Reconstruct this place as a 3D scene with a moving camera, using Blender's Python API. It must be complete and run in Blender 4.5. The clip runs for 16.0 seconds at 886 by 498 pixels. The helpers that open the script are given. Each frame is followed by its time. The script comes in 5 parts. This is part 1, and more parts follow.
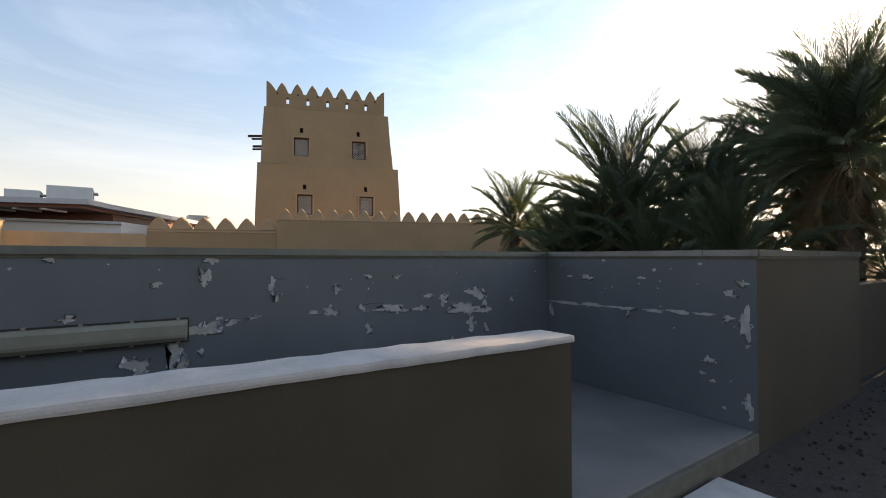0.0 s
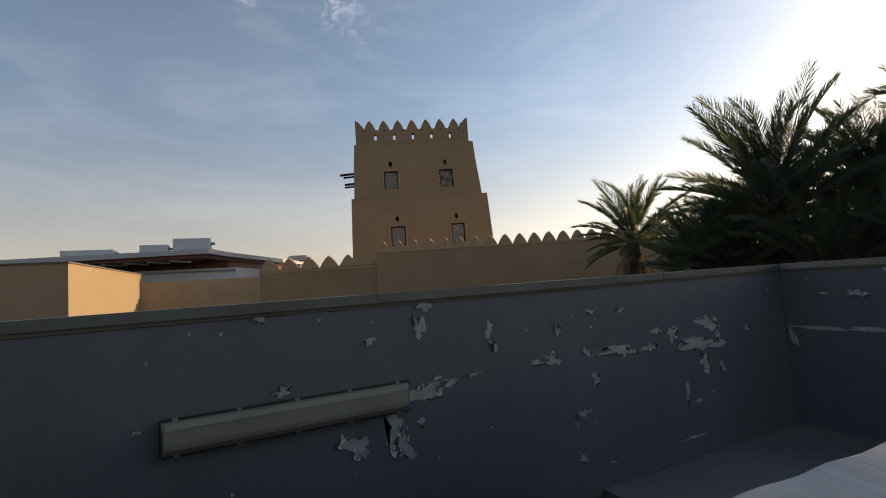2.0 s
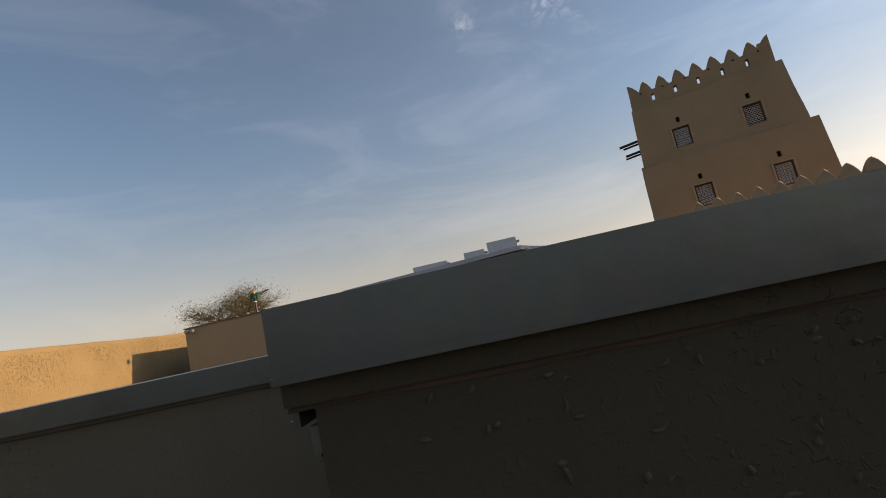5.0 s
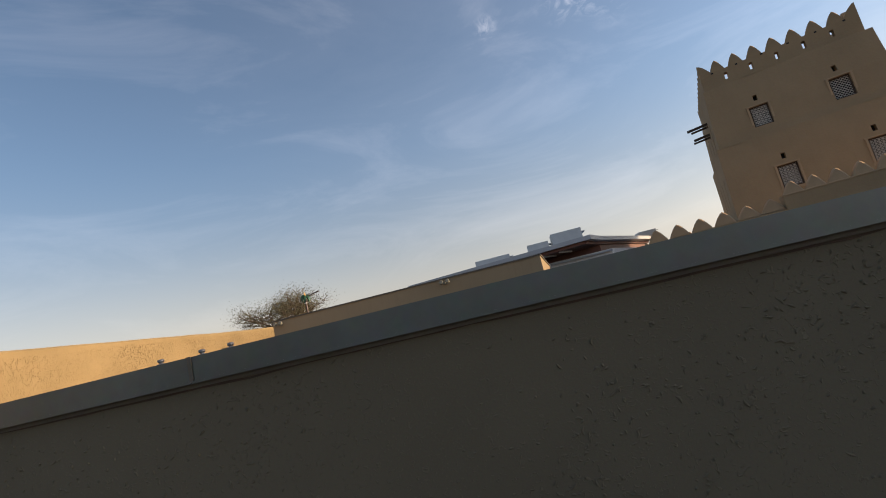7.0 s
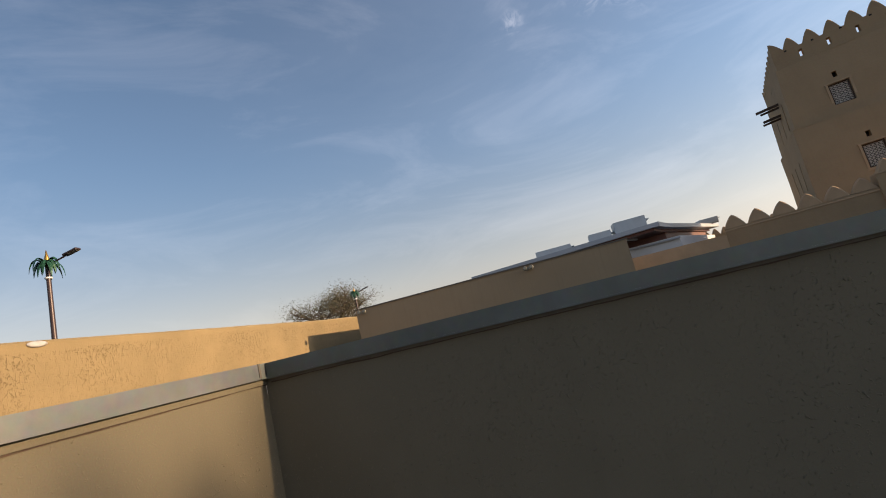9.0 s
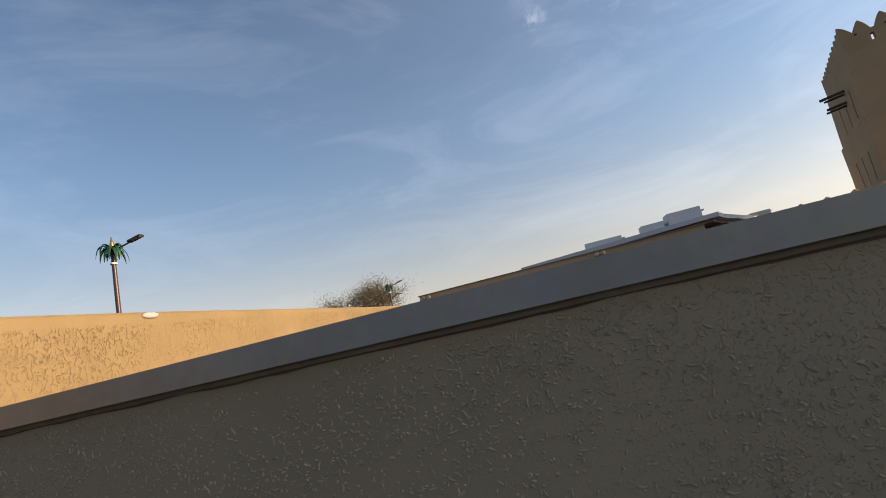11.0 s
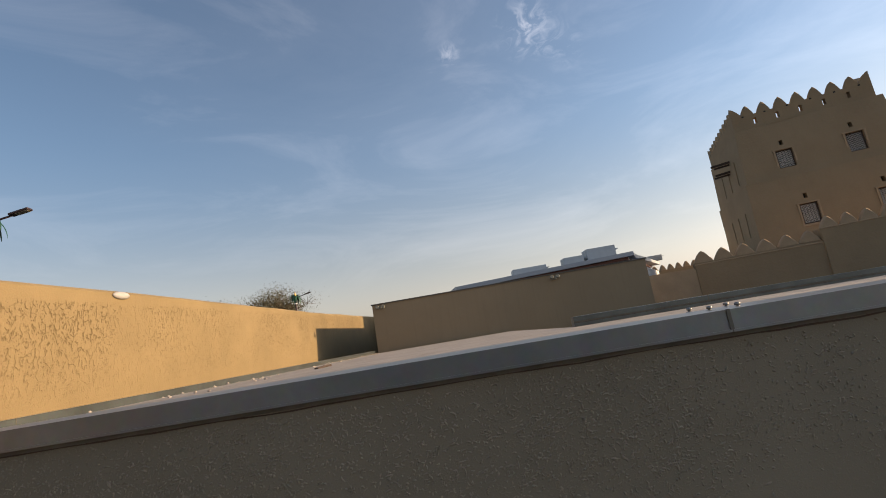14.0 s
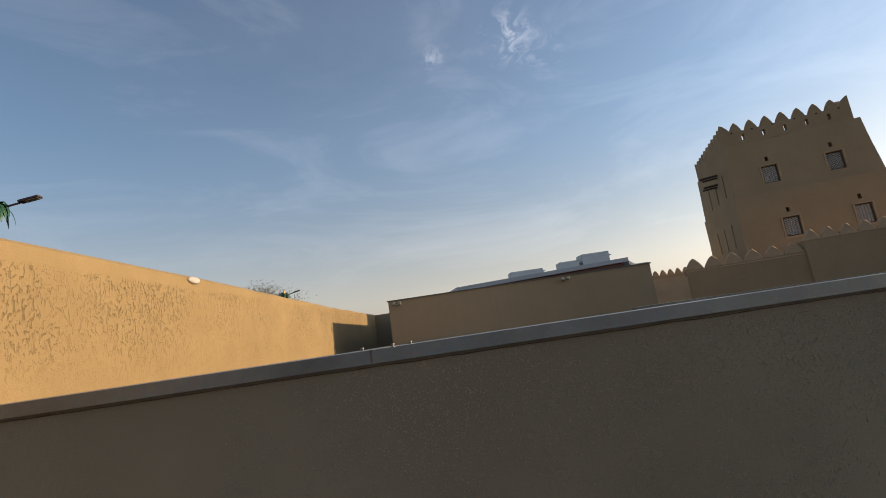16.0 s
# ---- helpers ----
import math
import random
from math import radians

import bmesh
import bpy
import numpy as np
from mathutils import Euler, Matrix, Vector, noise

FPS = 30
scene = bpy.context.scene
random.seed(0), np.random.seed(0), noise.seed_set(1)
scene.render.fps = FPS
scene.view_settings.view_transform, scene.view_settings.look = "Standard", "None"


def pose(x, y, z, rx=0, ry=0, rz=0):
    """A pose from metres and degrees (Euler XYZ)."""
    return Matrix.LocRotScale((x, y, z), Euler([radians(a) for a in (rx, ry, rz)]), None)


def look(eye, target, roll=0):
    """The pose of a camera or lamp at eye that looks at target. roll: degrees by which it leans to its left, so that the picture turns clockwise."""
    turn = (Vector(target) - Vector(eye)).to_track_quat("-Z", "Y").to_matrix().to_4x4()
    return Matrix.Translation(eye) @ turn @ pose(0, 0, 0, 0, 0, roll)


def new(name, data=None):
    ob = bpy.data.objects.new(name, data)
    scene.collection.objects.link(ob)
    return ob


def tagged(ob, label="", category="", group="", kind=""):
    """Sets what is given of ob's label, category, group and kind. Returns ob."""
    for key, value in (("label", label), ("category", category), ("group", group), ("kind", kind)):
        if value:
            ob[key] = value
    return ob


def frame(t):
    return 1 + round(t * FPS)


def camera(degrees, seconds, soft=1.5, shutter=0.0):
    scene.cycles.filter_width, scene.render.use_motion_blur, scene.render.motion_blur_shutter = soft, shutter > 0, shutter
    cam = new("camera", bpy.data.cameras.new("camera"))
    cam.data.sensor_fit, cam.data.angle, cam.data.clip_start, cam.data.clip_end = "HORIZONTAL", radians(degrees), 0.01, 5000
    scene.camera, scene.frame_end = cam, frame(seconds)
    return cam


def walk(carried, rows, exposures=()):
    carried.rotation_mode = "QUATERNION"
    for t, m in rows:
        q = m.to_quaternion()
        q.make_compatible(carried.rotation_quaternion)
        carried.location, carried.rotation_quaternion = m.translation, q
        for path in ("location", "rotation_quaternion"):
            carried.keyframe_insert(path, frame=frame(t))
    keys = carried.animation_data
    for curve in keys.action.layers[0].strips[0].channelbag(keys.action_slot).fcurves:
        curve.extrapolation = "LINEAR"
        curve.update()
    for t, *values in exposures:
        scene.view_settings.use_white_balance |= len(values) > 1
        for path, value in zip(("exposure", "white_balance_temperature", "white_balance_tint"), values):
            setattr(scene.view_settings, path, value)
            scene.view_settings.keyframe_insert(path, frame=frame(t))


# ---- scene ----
# ---- camera and walk ----
cam = camera(88.2, 16.0, soft=1.0)
PATH = [
    (0, (0.227, 0.117, 1.597), (1.377, 1.753, 1.632), 0.0),
    (0.5, (0.118, 0.424, 1.637), (1.182, 2.116, 1.715), -1.2),
    (1, (-0.027, 0.732, 1.719), (0.987, 2.453, 1.82), -1.7),
    (1.5, (-0.118, 1.114, 1.707), (0.821, 2.875, 1.834), -2.5),
    (2, (-0.319, 1.398, 1.702), (0.54, 3.198, 1.853), -4.1),
    (2.5, (-0.681, 1.519, 1.695), (-0.02, 3.399, 1.865), -5.8),
    (3, (-1.097, 1.655, 1.686), (-0.664, 3.599, 1.873), -7.5),
    (3.5, (-1.512, 1.636, 1.694), (-1.275, 3.609, 1.92), -8.3),
    (4, (-1.909, 1.468, 1.709), (-1.891, 3.455, 1.94), -9.6),
    (6.5, (-4.649, 1.621, 1.664), (-4.933, 3.579, 1.953), -13.2),
    (7, (-5.233, 1.606, 1.64), (-5.554, 3.557, 1.94), -13.3),
    (7.5, (-5.733, 1.422, 1.622), (-6.102, 3.362, 1.934), -13.6),
    (8, (-6.182, 1.278, 1.621), (-6.587, 3.211, 1.936), -13.7),
    (8.5, (-6.74, 1.185, 1.638), (-7.159, 3.115, 1.954), -13.7),
    (9, (-7.176, 1.036, 1.665), (-7.626, 2.958, 1.988), -13.8),
    (9.5, (-7.606, 0.987, 1.644), (-8.111, 2.895, 1.967), -13.6),
    (9.7, (-7.819, 0.953, 1.652), (-8.335, 2.858, 1.976), -13.3),
    (9.9, (-8.007, 0.909, 1.645), (-8.528, 2.813, 1.971), -13.2),
    (10, (-8.097, 0.876, 1.649), (-8.624, 2.777, 1.976), -13.1),
    (10.2, (-8.279, 0.822, 1.661), (-8.822, 2.719, 1.986), -13.1),
    (12.5, (-10.478, 0.492, 1.612), (-10.818, 2.433, 1.955), -11.4),
    (13, (-10.874, 0.456, 1.675), (-11.051, 2.421, 2.0), -10.5),
    (13.5, (-11.3, 0.435, 1.745), (-11.376, 2.406, 2.077), -9.9),
    (14, (-11.687, 0.277, 1.767), (-11.761, 2.247, 2.104), -9.6),
    (14.5, (-12.178, 0.105, 1.753), (-12.248, 2.075, 2.088), -9.4),
    (15, (-12.59, -0.136, 1.754), (-12.633, 1.836, 2.085), -8.8),
    (15.5, (-12.863, -0.228, 1.754), (-12.895, 1.744, 2.084), -8.7),
    (16, (-13.235, -0.408, 1.741), (-13.213, 1.564, 2.078), -8.4),
]
EXPOSURES = [(0.0, 1.16, 7500, 14), (0.5, 0.58, 7500, 14), (1.2, 0.32, 7500, 14), (4.0, 0.12, 7600, 16), (6.5, 0.40, 7000, 14), (10.0, 0.44, 6900, 14), (12.5, 0.56, 6900, 14), (14.0, 0.40, 7000, 13), (16.0, 0.34, 7000, 12)]
walk(cam, [(t, look(eye, target, roll)) for t, eye, target, roll in PATH], EXPOSURES)

# ---- sky and sun ----
SUN_AZ, SUN_EL = 89.0, 13.5          # degrees clockwise from +y, and up
world = bpy.data.worlds.new("sky")
scene.world = world
world.use_nodes = True
wn, wl = world.node_tree.nodes, world.node_tree.links
sky = wn.new("ShaderNodeTexSky")
sky.sky_type, sky.sun_disc = "NISHITA", False
sky.sun_elevation, sky.sun_rotation = radians(SUN_EL), radians(SUN_AZ)
sky.altitude, sky.air_density, sky.dust_density, sky.ozone_density = 200, 1.0, 1.2, 2.0
wtc = wn.new("ShaderNodeTexCoord")
wmap = wn.new("ShaderNodeMapping")
wmap.inputs["Scale"].default_value = (1.2, 1.9, 5.0)
wl.new(wtc.outputs["Generated"], wmap.inputs["Vector"])
cloud = wn.new("ShaderNodeTexNoise")
cloud.inputs["Scale"].default_value, cloud.inputs["Detail"].default_value = 1.7, 9
cloud.inputs["Roughness"].default_value, cloud.inputs["Distortion"].default_value = 0.62, 0.7
wl.new(wmap.outputs["Vector"], cloud.inputs["Vector"])
cramp = wn.new("ShaderNodeMapRange")
cramp.inputs["From Min"].default_value, cramp.inputs["From Max"].default_value = 0.48, 0.80
cramp.inputs["To Max"].default_value = 0.24
wl.new(cloud.outputs["Fac"], cramp.inputs["Value"])
# small torn wisps high over the tower, in a wide thin veil
wisp_map = wn.new("ShaderNodeMapping")
wisp_map.inputs["Scale"].default_value = (1.0, 1.0, 1.5)
wl.new(wtc.outputs["Generated"], wisp_map.inputs["Vector"])
wisp_noise = wn.new("ShaderNodeTexNoise")
wisp_noise.inputs["Scale"].default_value, wisp_noise.inputs["Detail"].default_value = 24, 6
wisp_noise.inputs["Roughness"].default_value, wisp_noise.inputs["Distortion"].default_value = 0.6, 1.6
wl.new(wisp_map.outputs["Vector"], wisp_noise.inputs["Vector"])
tufts = cramp.outputs["Result"]
for way, size, amount in (((0.197, 0.817, 0.541), 0.075, 0.8), ((0.045, 0.844, 0.534), 0.032, 0.7), ((0.262, 0.826, 0.500), 0.06, 0.4), ((-0.05, 0.86, 0.50), 0.75, 0.22)):
    near = wn.new("ShaderNodeVectorMath")
    near.operation = "DISTANCE"
    near.inputs[1].default_value = way
    wl.new(wtc.outputs["Generated"], near.inputs[0])
    fade = wn.new("ShaderNodeMapRange")
    fade.interpolation_type = "SMOOTHSTEP"
    fade.inputs["From Min"].default_value, fade.inputs["From Max"].default_value, fade.inputs["To Max"].default_value = size, 0.0, amount
    wl.new(near.outputs["Value"], fade.inputs["Value"])
    torn_edge = wn.new("ShaderNodeMapRange")
    torn_edge.inputs["From Min"].default_value, torn_edge.inputs["From Max"].default_value = 0.47, 0.75
    wl.new(wisp_noise.outputs["Fac"], torn_edge.inputs["Value"])
    wisp = wn.new("ShaderNodeMath")
    wisp.operation = "MULTIPLY"
    wl.new(fade.outputs["Result"], wisp.inputs[0])
    wl.new(torn_edge.outputs["Result"] if size < 0.5 else cloud.outputs["Fac"], wisp.inputs[1])
    both = wn.new("ShaderNodeMath")
    both.operation = "ADD"
    wl.new(tufts, both.inputs[0])
    wl.new(wisp.outputs[0], both.inputs[1])
    tufts = both.outputs[0]
cmix = wn.new("ShaderNodeMix")
cmix.data_type = "RGBA"
wl.new(tufts, cmix.inputs["Factor"])
wl.new(sky.outputs["Color"], cmix.inputs["A"])
cbright = wn.new("ShaderNodeMix")
cbright.data_type, cbright.blend_type = "RGBA", "ADD"
cbright.inputs["Factor"].default_value = 1.0
wl.new(sky.outputs["Color"], cbright.inputs["A"])
cbright.inputs["B"].default_value = (2.3, 2.2, 2.2, 1)
wl.new(cbright.outputs["Result"], cmix.inputs["B"])
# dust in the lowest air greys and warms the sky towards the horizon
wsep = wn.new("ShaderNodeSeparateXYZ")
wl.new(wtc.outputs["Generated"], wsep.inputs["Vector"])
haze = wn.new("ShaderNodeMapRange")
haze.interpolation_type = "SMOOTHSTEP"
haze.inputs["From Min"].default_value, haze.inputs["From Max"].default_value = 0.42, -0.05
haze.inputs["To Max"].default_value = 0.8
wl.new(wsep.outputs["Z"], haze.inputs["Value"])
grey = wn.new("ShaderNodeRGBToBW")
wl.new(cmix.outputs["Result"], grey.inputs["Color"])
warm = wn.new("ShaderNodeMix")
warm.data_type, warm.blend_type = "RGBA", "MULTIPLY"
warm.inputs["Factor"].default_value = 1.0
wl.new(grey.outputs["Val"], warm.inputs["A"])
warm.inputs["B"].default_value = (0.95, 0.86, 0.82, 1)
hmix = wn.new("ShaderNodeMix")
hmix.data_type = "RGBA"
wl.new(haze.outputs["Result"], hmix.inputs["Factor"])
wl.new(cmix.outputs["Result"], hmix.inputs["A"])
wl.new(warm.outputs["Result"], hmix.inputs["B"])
# the dusty air scatters forwards: brighter towards the sun's side, darker away from it
side = wn.new("ShaderNodeMapRange")
side.inputs["From Min"].default_value, side.inputs["From Max"].default_value = -1.0, 0.55
side.inputs["To Min"].default_value, side.inputs["To Max"].default_value = 0.72, 1.13
wl.new(wsep.outputs["X"], side.inputs["Value"])
glow = wn.new("ShaderNodeVectorMath")
glow.operation = "SCALE"
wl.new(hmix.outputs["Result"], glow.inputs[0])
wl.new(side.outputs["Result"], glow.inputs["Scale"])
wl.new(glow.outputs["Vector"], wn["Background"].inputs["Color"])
wn["Background"].inputs["Strength"].default_value = 0.15

sun = new("sun", bpy.data.lights.new("sun", "SUN"))
sun.data.energy, sun.data.angle, sun.data.color = 5.0, radians(0.6), (1.0, 0.74, 0.46)
sun_dir = Vector((math.sin(radians(SUN_AZ)) * math.cos(radians(SUN_EL)), math.cos(radians(SUN_AZ)) * math.cos(radians(SUN_EL)), math.sin(radians(SUN_EL))))
sun.matrix_world = look(sun_dir * 60, (0, 0, 0))


# ---- materials ----
def material(name, colour, rough=0.8, metal=0.0, vary=0.25, scale=3.0, fine=60.0, bump=0.2, bump_dist=0.004, blobs=0.0, blob_scale=45.0,
             streak=0.0, stain=None, per_object=0.0, spec=0.5, edge=(0.58, 0.66), worm=1.4):
    """A surface with colour variation at two scales, relief from fine grain and larger trowel blobs, and downward streaks."""
    m = bpy.data.materials.new(name)
    m.use_nodes = True
    n, l = m.node_tree.nodes, m.node_tree.links
    b = n["Principled BSDF"]
    b.inputs["Metallic"].default_value = metal
    b.inputs["Specular IOR Level"].default_value = spec
    tc = n.new("ShaderNodeTexCoord")
    big, small = n.new("ShaderNodeTexNoise"), n.new("ShaderNodeTexNoise")
    for t, s, d in ((big, scale, 6), (small, fine, 4)):
        t.inputs["Scale"].default_value, t.inputs["Detail"].default_value, t.inputs["Roughness"].default_value = s, d, 0.6
        l.new(tc.outputs["Object"], t.inputs["Vector"])
    mix1 = n.new("ShaderNodeMix")
    mix1.data_type = "RGBA"
    c = Vector(colour)
    mix1.inputs["A"].default_value = (*(c * (1 - vary)), 1)
    mix1.inputs["B"].default_value = (*[min(1, v * (1 + vary)) for v in c], 1)
    r = n.new("ShaderNodeMapRange")
    r.inputs["From Min"].default_value, r.inputs["From Max"].default_value = 0.3, 0.7
    l.new(big.outputs["Fac"], r.inputs["Value"])
    l.new(r.outputs["Result"], mix1.inputs["Factor"])
    mul = n.new("ShaderNodeMix")
    mul.data_type, mul.blend_type = "RGBA", "MULTIPLY"
    mul.inputs["Factor"].default_value = min(1.0, vary * 1.5)
    l.new(mix1.outputs["Result"], mul.inputs["A"])
    l.new(small.outputs["Color"], mul.inputs["B"])
    out = mul.outputs["Result"]
    if streak:
        mp = n.new("ShaderNodeMapping")
        mp.inputs["Scale"].default_value = (6, 6, 0.45)
        l.new(tc.outputs["Object"], mp.inputs["Vector"])
        st = n.new("ShaderNodeTexNoise")
        st.inputs["Scale"].default_value, st.inputs["Detail"].default_value = 1.6, 7
        l.new(mp.outputs["Vector"], st.inputs["Vector"])
        sr = n.new("ShaderNodeMapRange")
        sr.inputs["From Min"].default_value, sr.inputs["From Max"].default_value, sr.inputs["To Max"].default_value = 0.52, 0.75, streak
        l.new(st.outputs["Fac"], sr.inputs["Value"])
        sm = n.new("ShaderNodeMix")
        sm.data_type = "RGBA"
        sm.inputs["B"].default_value = (*(stain or c * 0.45), 1)
        l.new(sr.outputs["Result"], sm.inputs["Factor"])
        l.new(out, sm.inputs["A"])
        out = sm.outputs["Result"]
    if per_object:
        oi = n.new("ShaderNodeObjectInfo")
        hv = n.new("ShaderNodeHueSaturation")
        vr = n.new("ShaderNodeMapRange")
        vr.inputs["To Min"].default_value, vr.inputs["To Max"].default_value = 1 - per_object, 1 + per_object
        l.new(oi.outputs["Random"], vr.inputs["Value"])
        l.new(vr.outputs["Result"], hv.inputs["Value"])
        l.new(out, hv.inputs["Color"])
        out = hv.outputs["Color"]
    l.new(out, b.inputs["Base Color"])
    rr = n.new("ShaderNodeMapRange")
    rr.inputs["To Min"].default_value, rr.inputs["To Max"].default_value = max(0.03, rough - 0.12), min(1, rough + 0.12)
    l.new(big.outputs["Fac"], rr.inputs["Value"])
    l.new(rr.outputs["Result"], b.inputs["Roughness"])
    height = small.outputs["Fac"]
    if blobs:
        bn = n.new("ShaderNodeTexNoise")
        bn.inputs["Scale"].default_value, bn.inputs["Detail"].default_value, bn.inputs["Distortion"].default_value = blob_scale, 1.5, worm
        l.new(tc.outputs["Object"], bn.inputs["Vector"])
        br = n.new("ShaderNodeMapRange")
        br.interpolation_type = "SMOOTHSTEP"
        br.inputs["From Min"].default_value, br.inputs["From Max"].default_value, br.inputs["To Max"].default_value = edge[0], edge[1], blobs
        l.new(bn.outputs["Fac"], br.inputs["Value"])
        patch = n.new("ShaderNodeTexNoise")
        patch.inputs["Scale"].default_value = 1.3
        l.new(tc.outputs["Object"], patch.inputs["Vector"])
        pr = n.new("ShaderNodeMapRange")
        pr.inputs["From Min"].default_value, pr.inputs["From Max"].default_value, pr.inputs["To Min"].default_value = 0.38, 0.58, 0.15
        l.new(patch.outputs["Fac"], pr.inputs["Value"])
        pm = n.new("ShaderNodeMath")
        pm.operation = "MULTIPLY"
        l.new(br.outputs["Result"], pm.inputs[0])
        l.new(pr.outputs["Result"], pm.inputs[1])
        add = n.new("ShaderNodeMath")
        add.operation = "MULTIPLY_ADD"
        add.inputs[1].default_value = 0.2
        l.new(small.outputs["Fac"], add.inputs[0])
        l.new(pm.outputs[0], add.inputs[2])
        height = add.outputs[0]
        # raised grains get a paler colour, a painted highlight on the relief
        tip = n.new("ShaderNodeMix")
        tip.data_type = "RGBA"
        tip.inputs["B"].default_value = (*[min(1, v * 1.2) for v in c], 1)
        l.new(pm.outputs[0], tip.inputs["Factor"])
        l.new(out, tip.inputs["A"])
        l.new(tip.outputs["Result"], b.inputs["Base Color"])
    bp = n.new("ShaderNodeBump")
    bp.inputs["Strength"].default_value, bp.inputs["Distance"].default_value = bump, bump_dist
    l.new(height, bp.inputs["Height"])
    l.new(bp.outputs["Normal"], b.inputs["Normal"])
    return m


STUCCO = material("stucco_beige", (0.238, 0.207, 0.15), 0.92, vary=0.12, scale=1.1, fine=210, bump=1.0, bump_dist=0.003, blobs=0.6, blob_scale=110, spec=0.25)
# grains coloured paler than their walls, for the light that catches their tops
STUCCO_GRAIN = material("stucco_grain_lit", (0.30, 0.262, 0.195), 0.9, vary=0.25, scale=30, fine=210, bump=0.5, bump_dist=0.002, spec=0.25)
BROWN_GRAIN = material("brown_grain_lit", (0.090, 0.076, 0.052), 0.8, vary=0.25, scale=30, fine=210, bump=0.5, bump_dist=0.002, spec=0.35)
# smoother render of recess and return; its shade is put into this darker colour
STUCCO_SMOOTH_SHADED = material("stucco_smooth_shaded", (0.150, 0.129, 0.089), 0.9, vary=0.14, scale=0.9, fine=180, bump=0.9, bump_dist=0.003, blobs=0.5, blob_scale=90, streak=0.10, spec=0.25, edge=(0.62, 0.70))
ANNEX = material("annex_render", (0.30, 0.232, 0.148), 0.9, vary=0.06, scale=0.6, fine=30, bump=0.3, bump_dist=0.006, streak=0.10, spec=0.2)
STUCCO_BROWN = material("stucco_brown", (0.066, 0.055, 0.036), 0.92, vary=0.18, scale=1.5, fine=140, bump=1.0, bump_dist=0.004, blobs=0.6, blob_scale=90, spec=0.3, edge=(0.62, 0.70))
BLUE_PAINT = material("blue_grey_paint", (0.112, 0.123, 0.130), 0.62, vary=0.12, scale=1.2, fine=70, bump=0.3, bump_dist=0.002, streak=0.22, stain=(0.078, 0.086, 0.088), spec=0.4)
WHITE_PAINT_OLD = material("old_cream_paint", (0.30, 0.295, 0.25), 0.75, vary=0.12, scale=2.4, fine=90, bump=0.35, bump_dist=0.003, streak=0.2, stain=(0.22, 0.195, 0.15), spec=0.35)
CAP_WHITE = material("cap_white_paint", (0.46, 0.44, 0.42), 0.8, vary=0.14, scale=5, fine=60, bump=0.6, bump_dist=0.005, streak=0.2, stain=(0.28, 0.26, 0.23))
PLASTER = material("bare_plaster", (0.42, 0.41, 0.38), 0.9, vary=0.2, scale=14, fine=120, bump=0.5, bump_dist=0.003)
FLAKE = material("paint_flake", (0.42, 0.43, 0.44), 0.7, vary=0.15, scale=20, fine=120, bump=0.2)
RUST = material("rust_stain", (0.23, 0.12, 0.06), 0.9, vary=0.3, scale=20, fine=100)
METAL = material("coping_metal", (0.125, 0.140, 0.134), 0.34, metal=0.5, vary=0.22, scale=2.0, fine=30, bump=0.12, streak=0.5, stain=(0.085, 0.094, 0.088))
# paler copy of METAL: sun and sky sheen on some lengths, put into the colour
METAL_LIT = material("coping_metal_lit", (0.205, 0.215, 0.212), 0.40, metal=0.4, vary=0.24, scale=2.0, fine=30, bump=0.12, streak=0.4, stain=(0.15, 0.15, 0.138))
SEALANT = material("coping_drip_strip", (0.135, 0.120, 0.094), 0.8, vary=0.25, scale=8, fine=60)
ROOF = material("roof_screed", (0.40, 0.35, 0.30), 0.9, vary=0.16, scale=2.0, fine=70, bump=0.5, bump_dist=0.006, streak=0.2)
SLAB = material("landing_screed", (0.20, 0.185, 0.165), 0.85, vary=0.18, scale=1.6, fine=60, bump=0.3)
GRAVEL = material("ground_gravel", (0.042, 0.036, 0.032), 0.95, vary=0.45, scale=9, fine=70, bump=1.0, bump_dist=0.03, blobs=1.0, blob_scale=30)
ADOBE = material("adobe_render", (0.36, 0.255, 0.15), 0.95, vary=0.09, scale=0.55, fine=9, bump=0.6, bump_dist=0.02, streak=0.16, stain=(0.25, 0.175, 0.105), spec=0.15)
ADOBE_LIGHT = material("adobe_pale_trim", (0.44, 0.31, 0.19), 0.95, vary=0.10, scale=1.2, fine=14, bump=0.5, bump_dist=0.015, spec=0.15)
YELLOW_WALL = material("yellow_render", (0.262, 0.193, 0.102), 0.93, vary=0.10, scale=0.8, fine=40, bump=0.6, bump_dist=0.012, streak=0.18, stain=(0.21, 0.145, 0.075), spec=0.2)
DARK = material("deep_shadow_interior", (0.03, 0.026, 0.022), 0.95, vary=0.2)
LATTICE = material("gypsum_lattice", (0.66, 0.63, 0.57), 0.9, vary=0.12, scale=6)
TIMBER = material("old_palm_timber", (0.085, 0.055, 0.038), 0.85, vary=0.3, scale=8, fine=50, bump=0.5)
WHITE_WALL = material("white_render", (0.60, 0.60, 0.60), 0.7, vary=0.05, scale=1.0, fine=40, bump=0.1)
GREY_PANEL = material("grey_roof_panel", (0.36, 0.38, 0.41), 0.5, metal=0.3, vary=0.06, scale=1.0, fine=40, bump=0.05)
SOFFIT = material("red_brown_soffit", (0.15, 0.055, 0.035), 0.6, vary=0.2, scale=3, fine=40)
FIN = material("white_fin", (0.70, 0.71, 0.72), 0.5, vary=0.05)
AC_GREY = material("ac_housing", (0.52, 0.53, 0.52), 0.5, vary=0.07, scale=2, fine=50, bump=0.08)
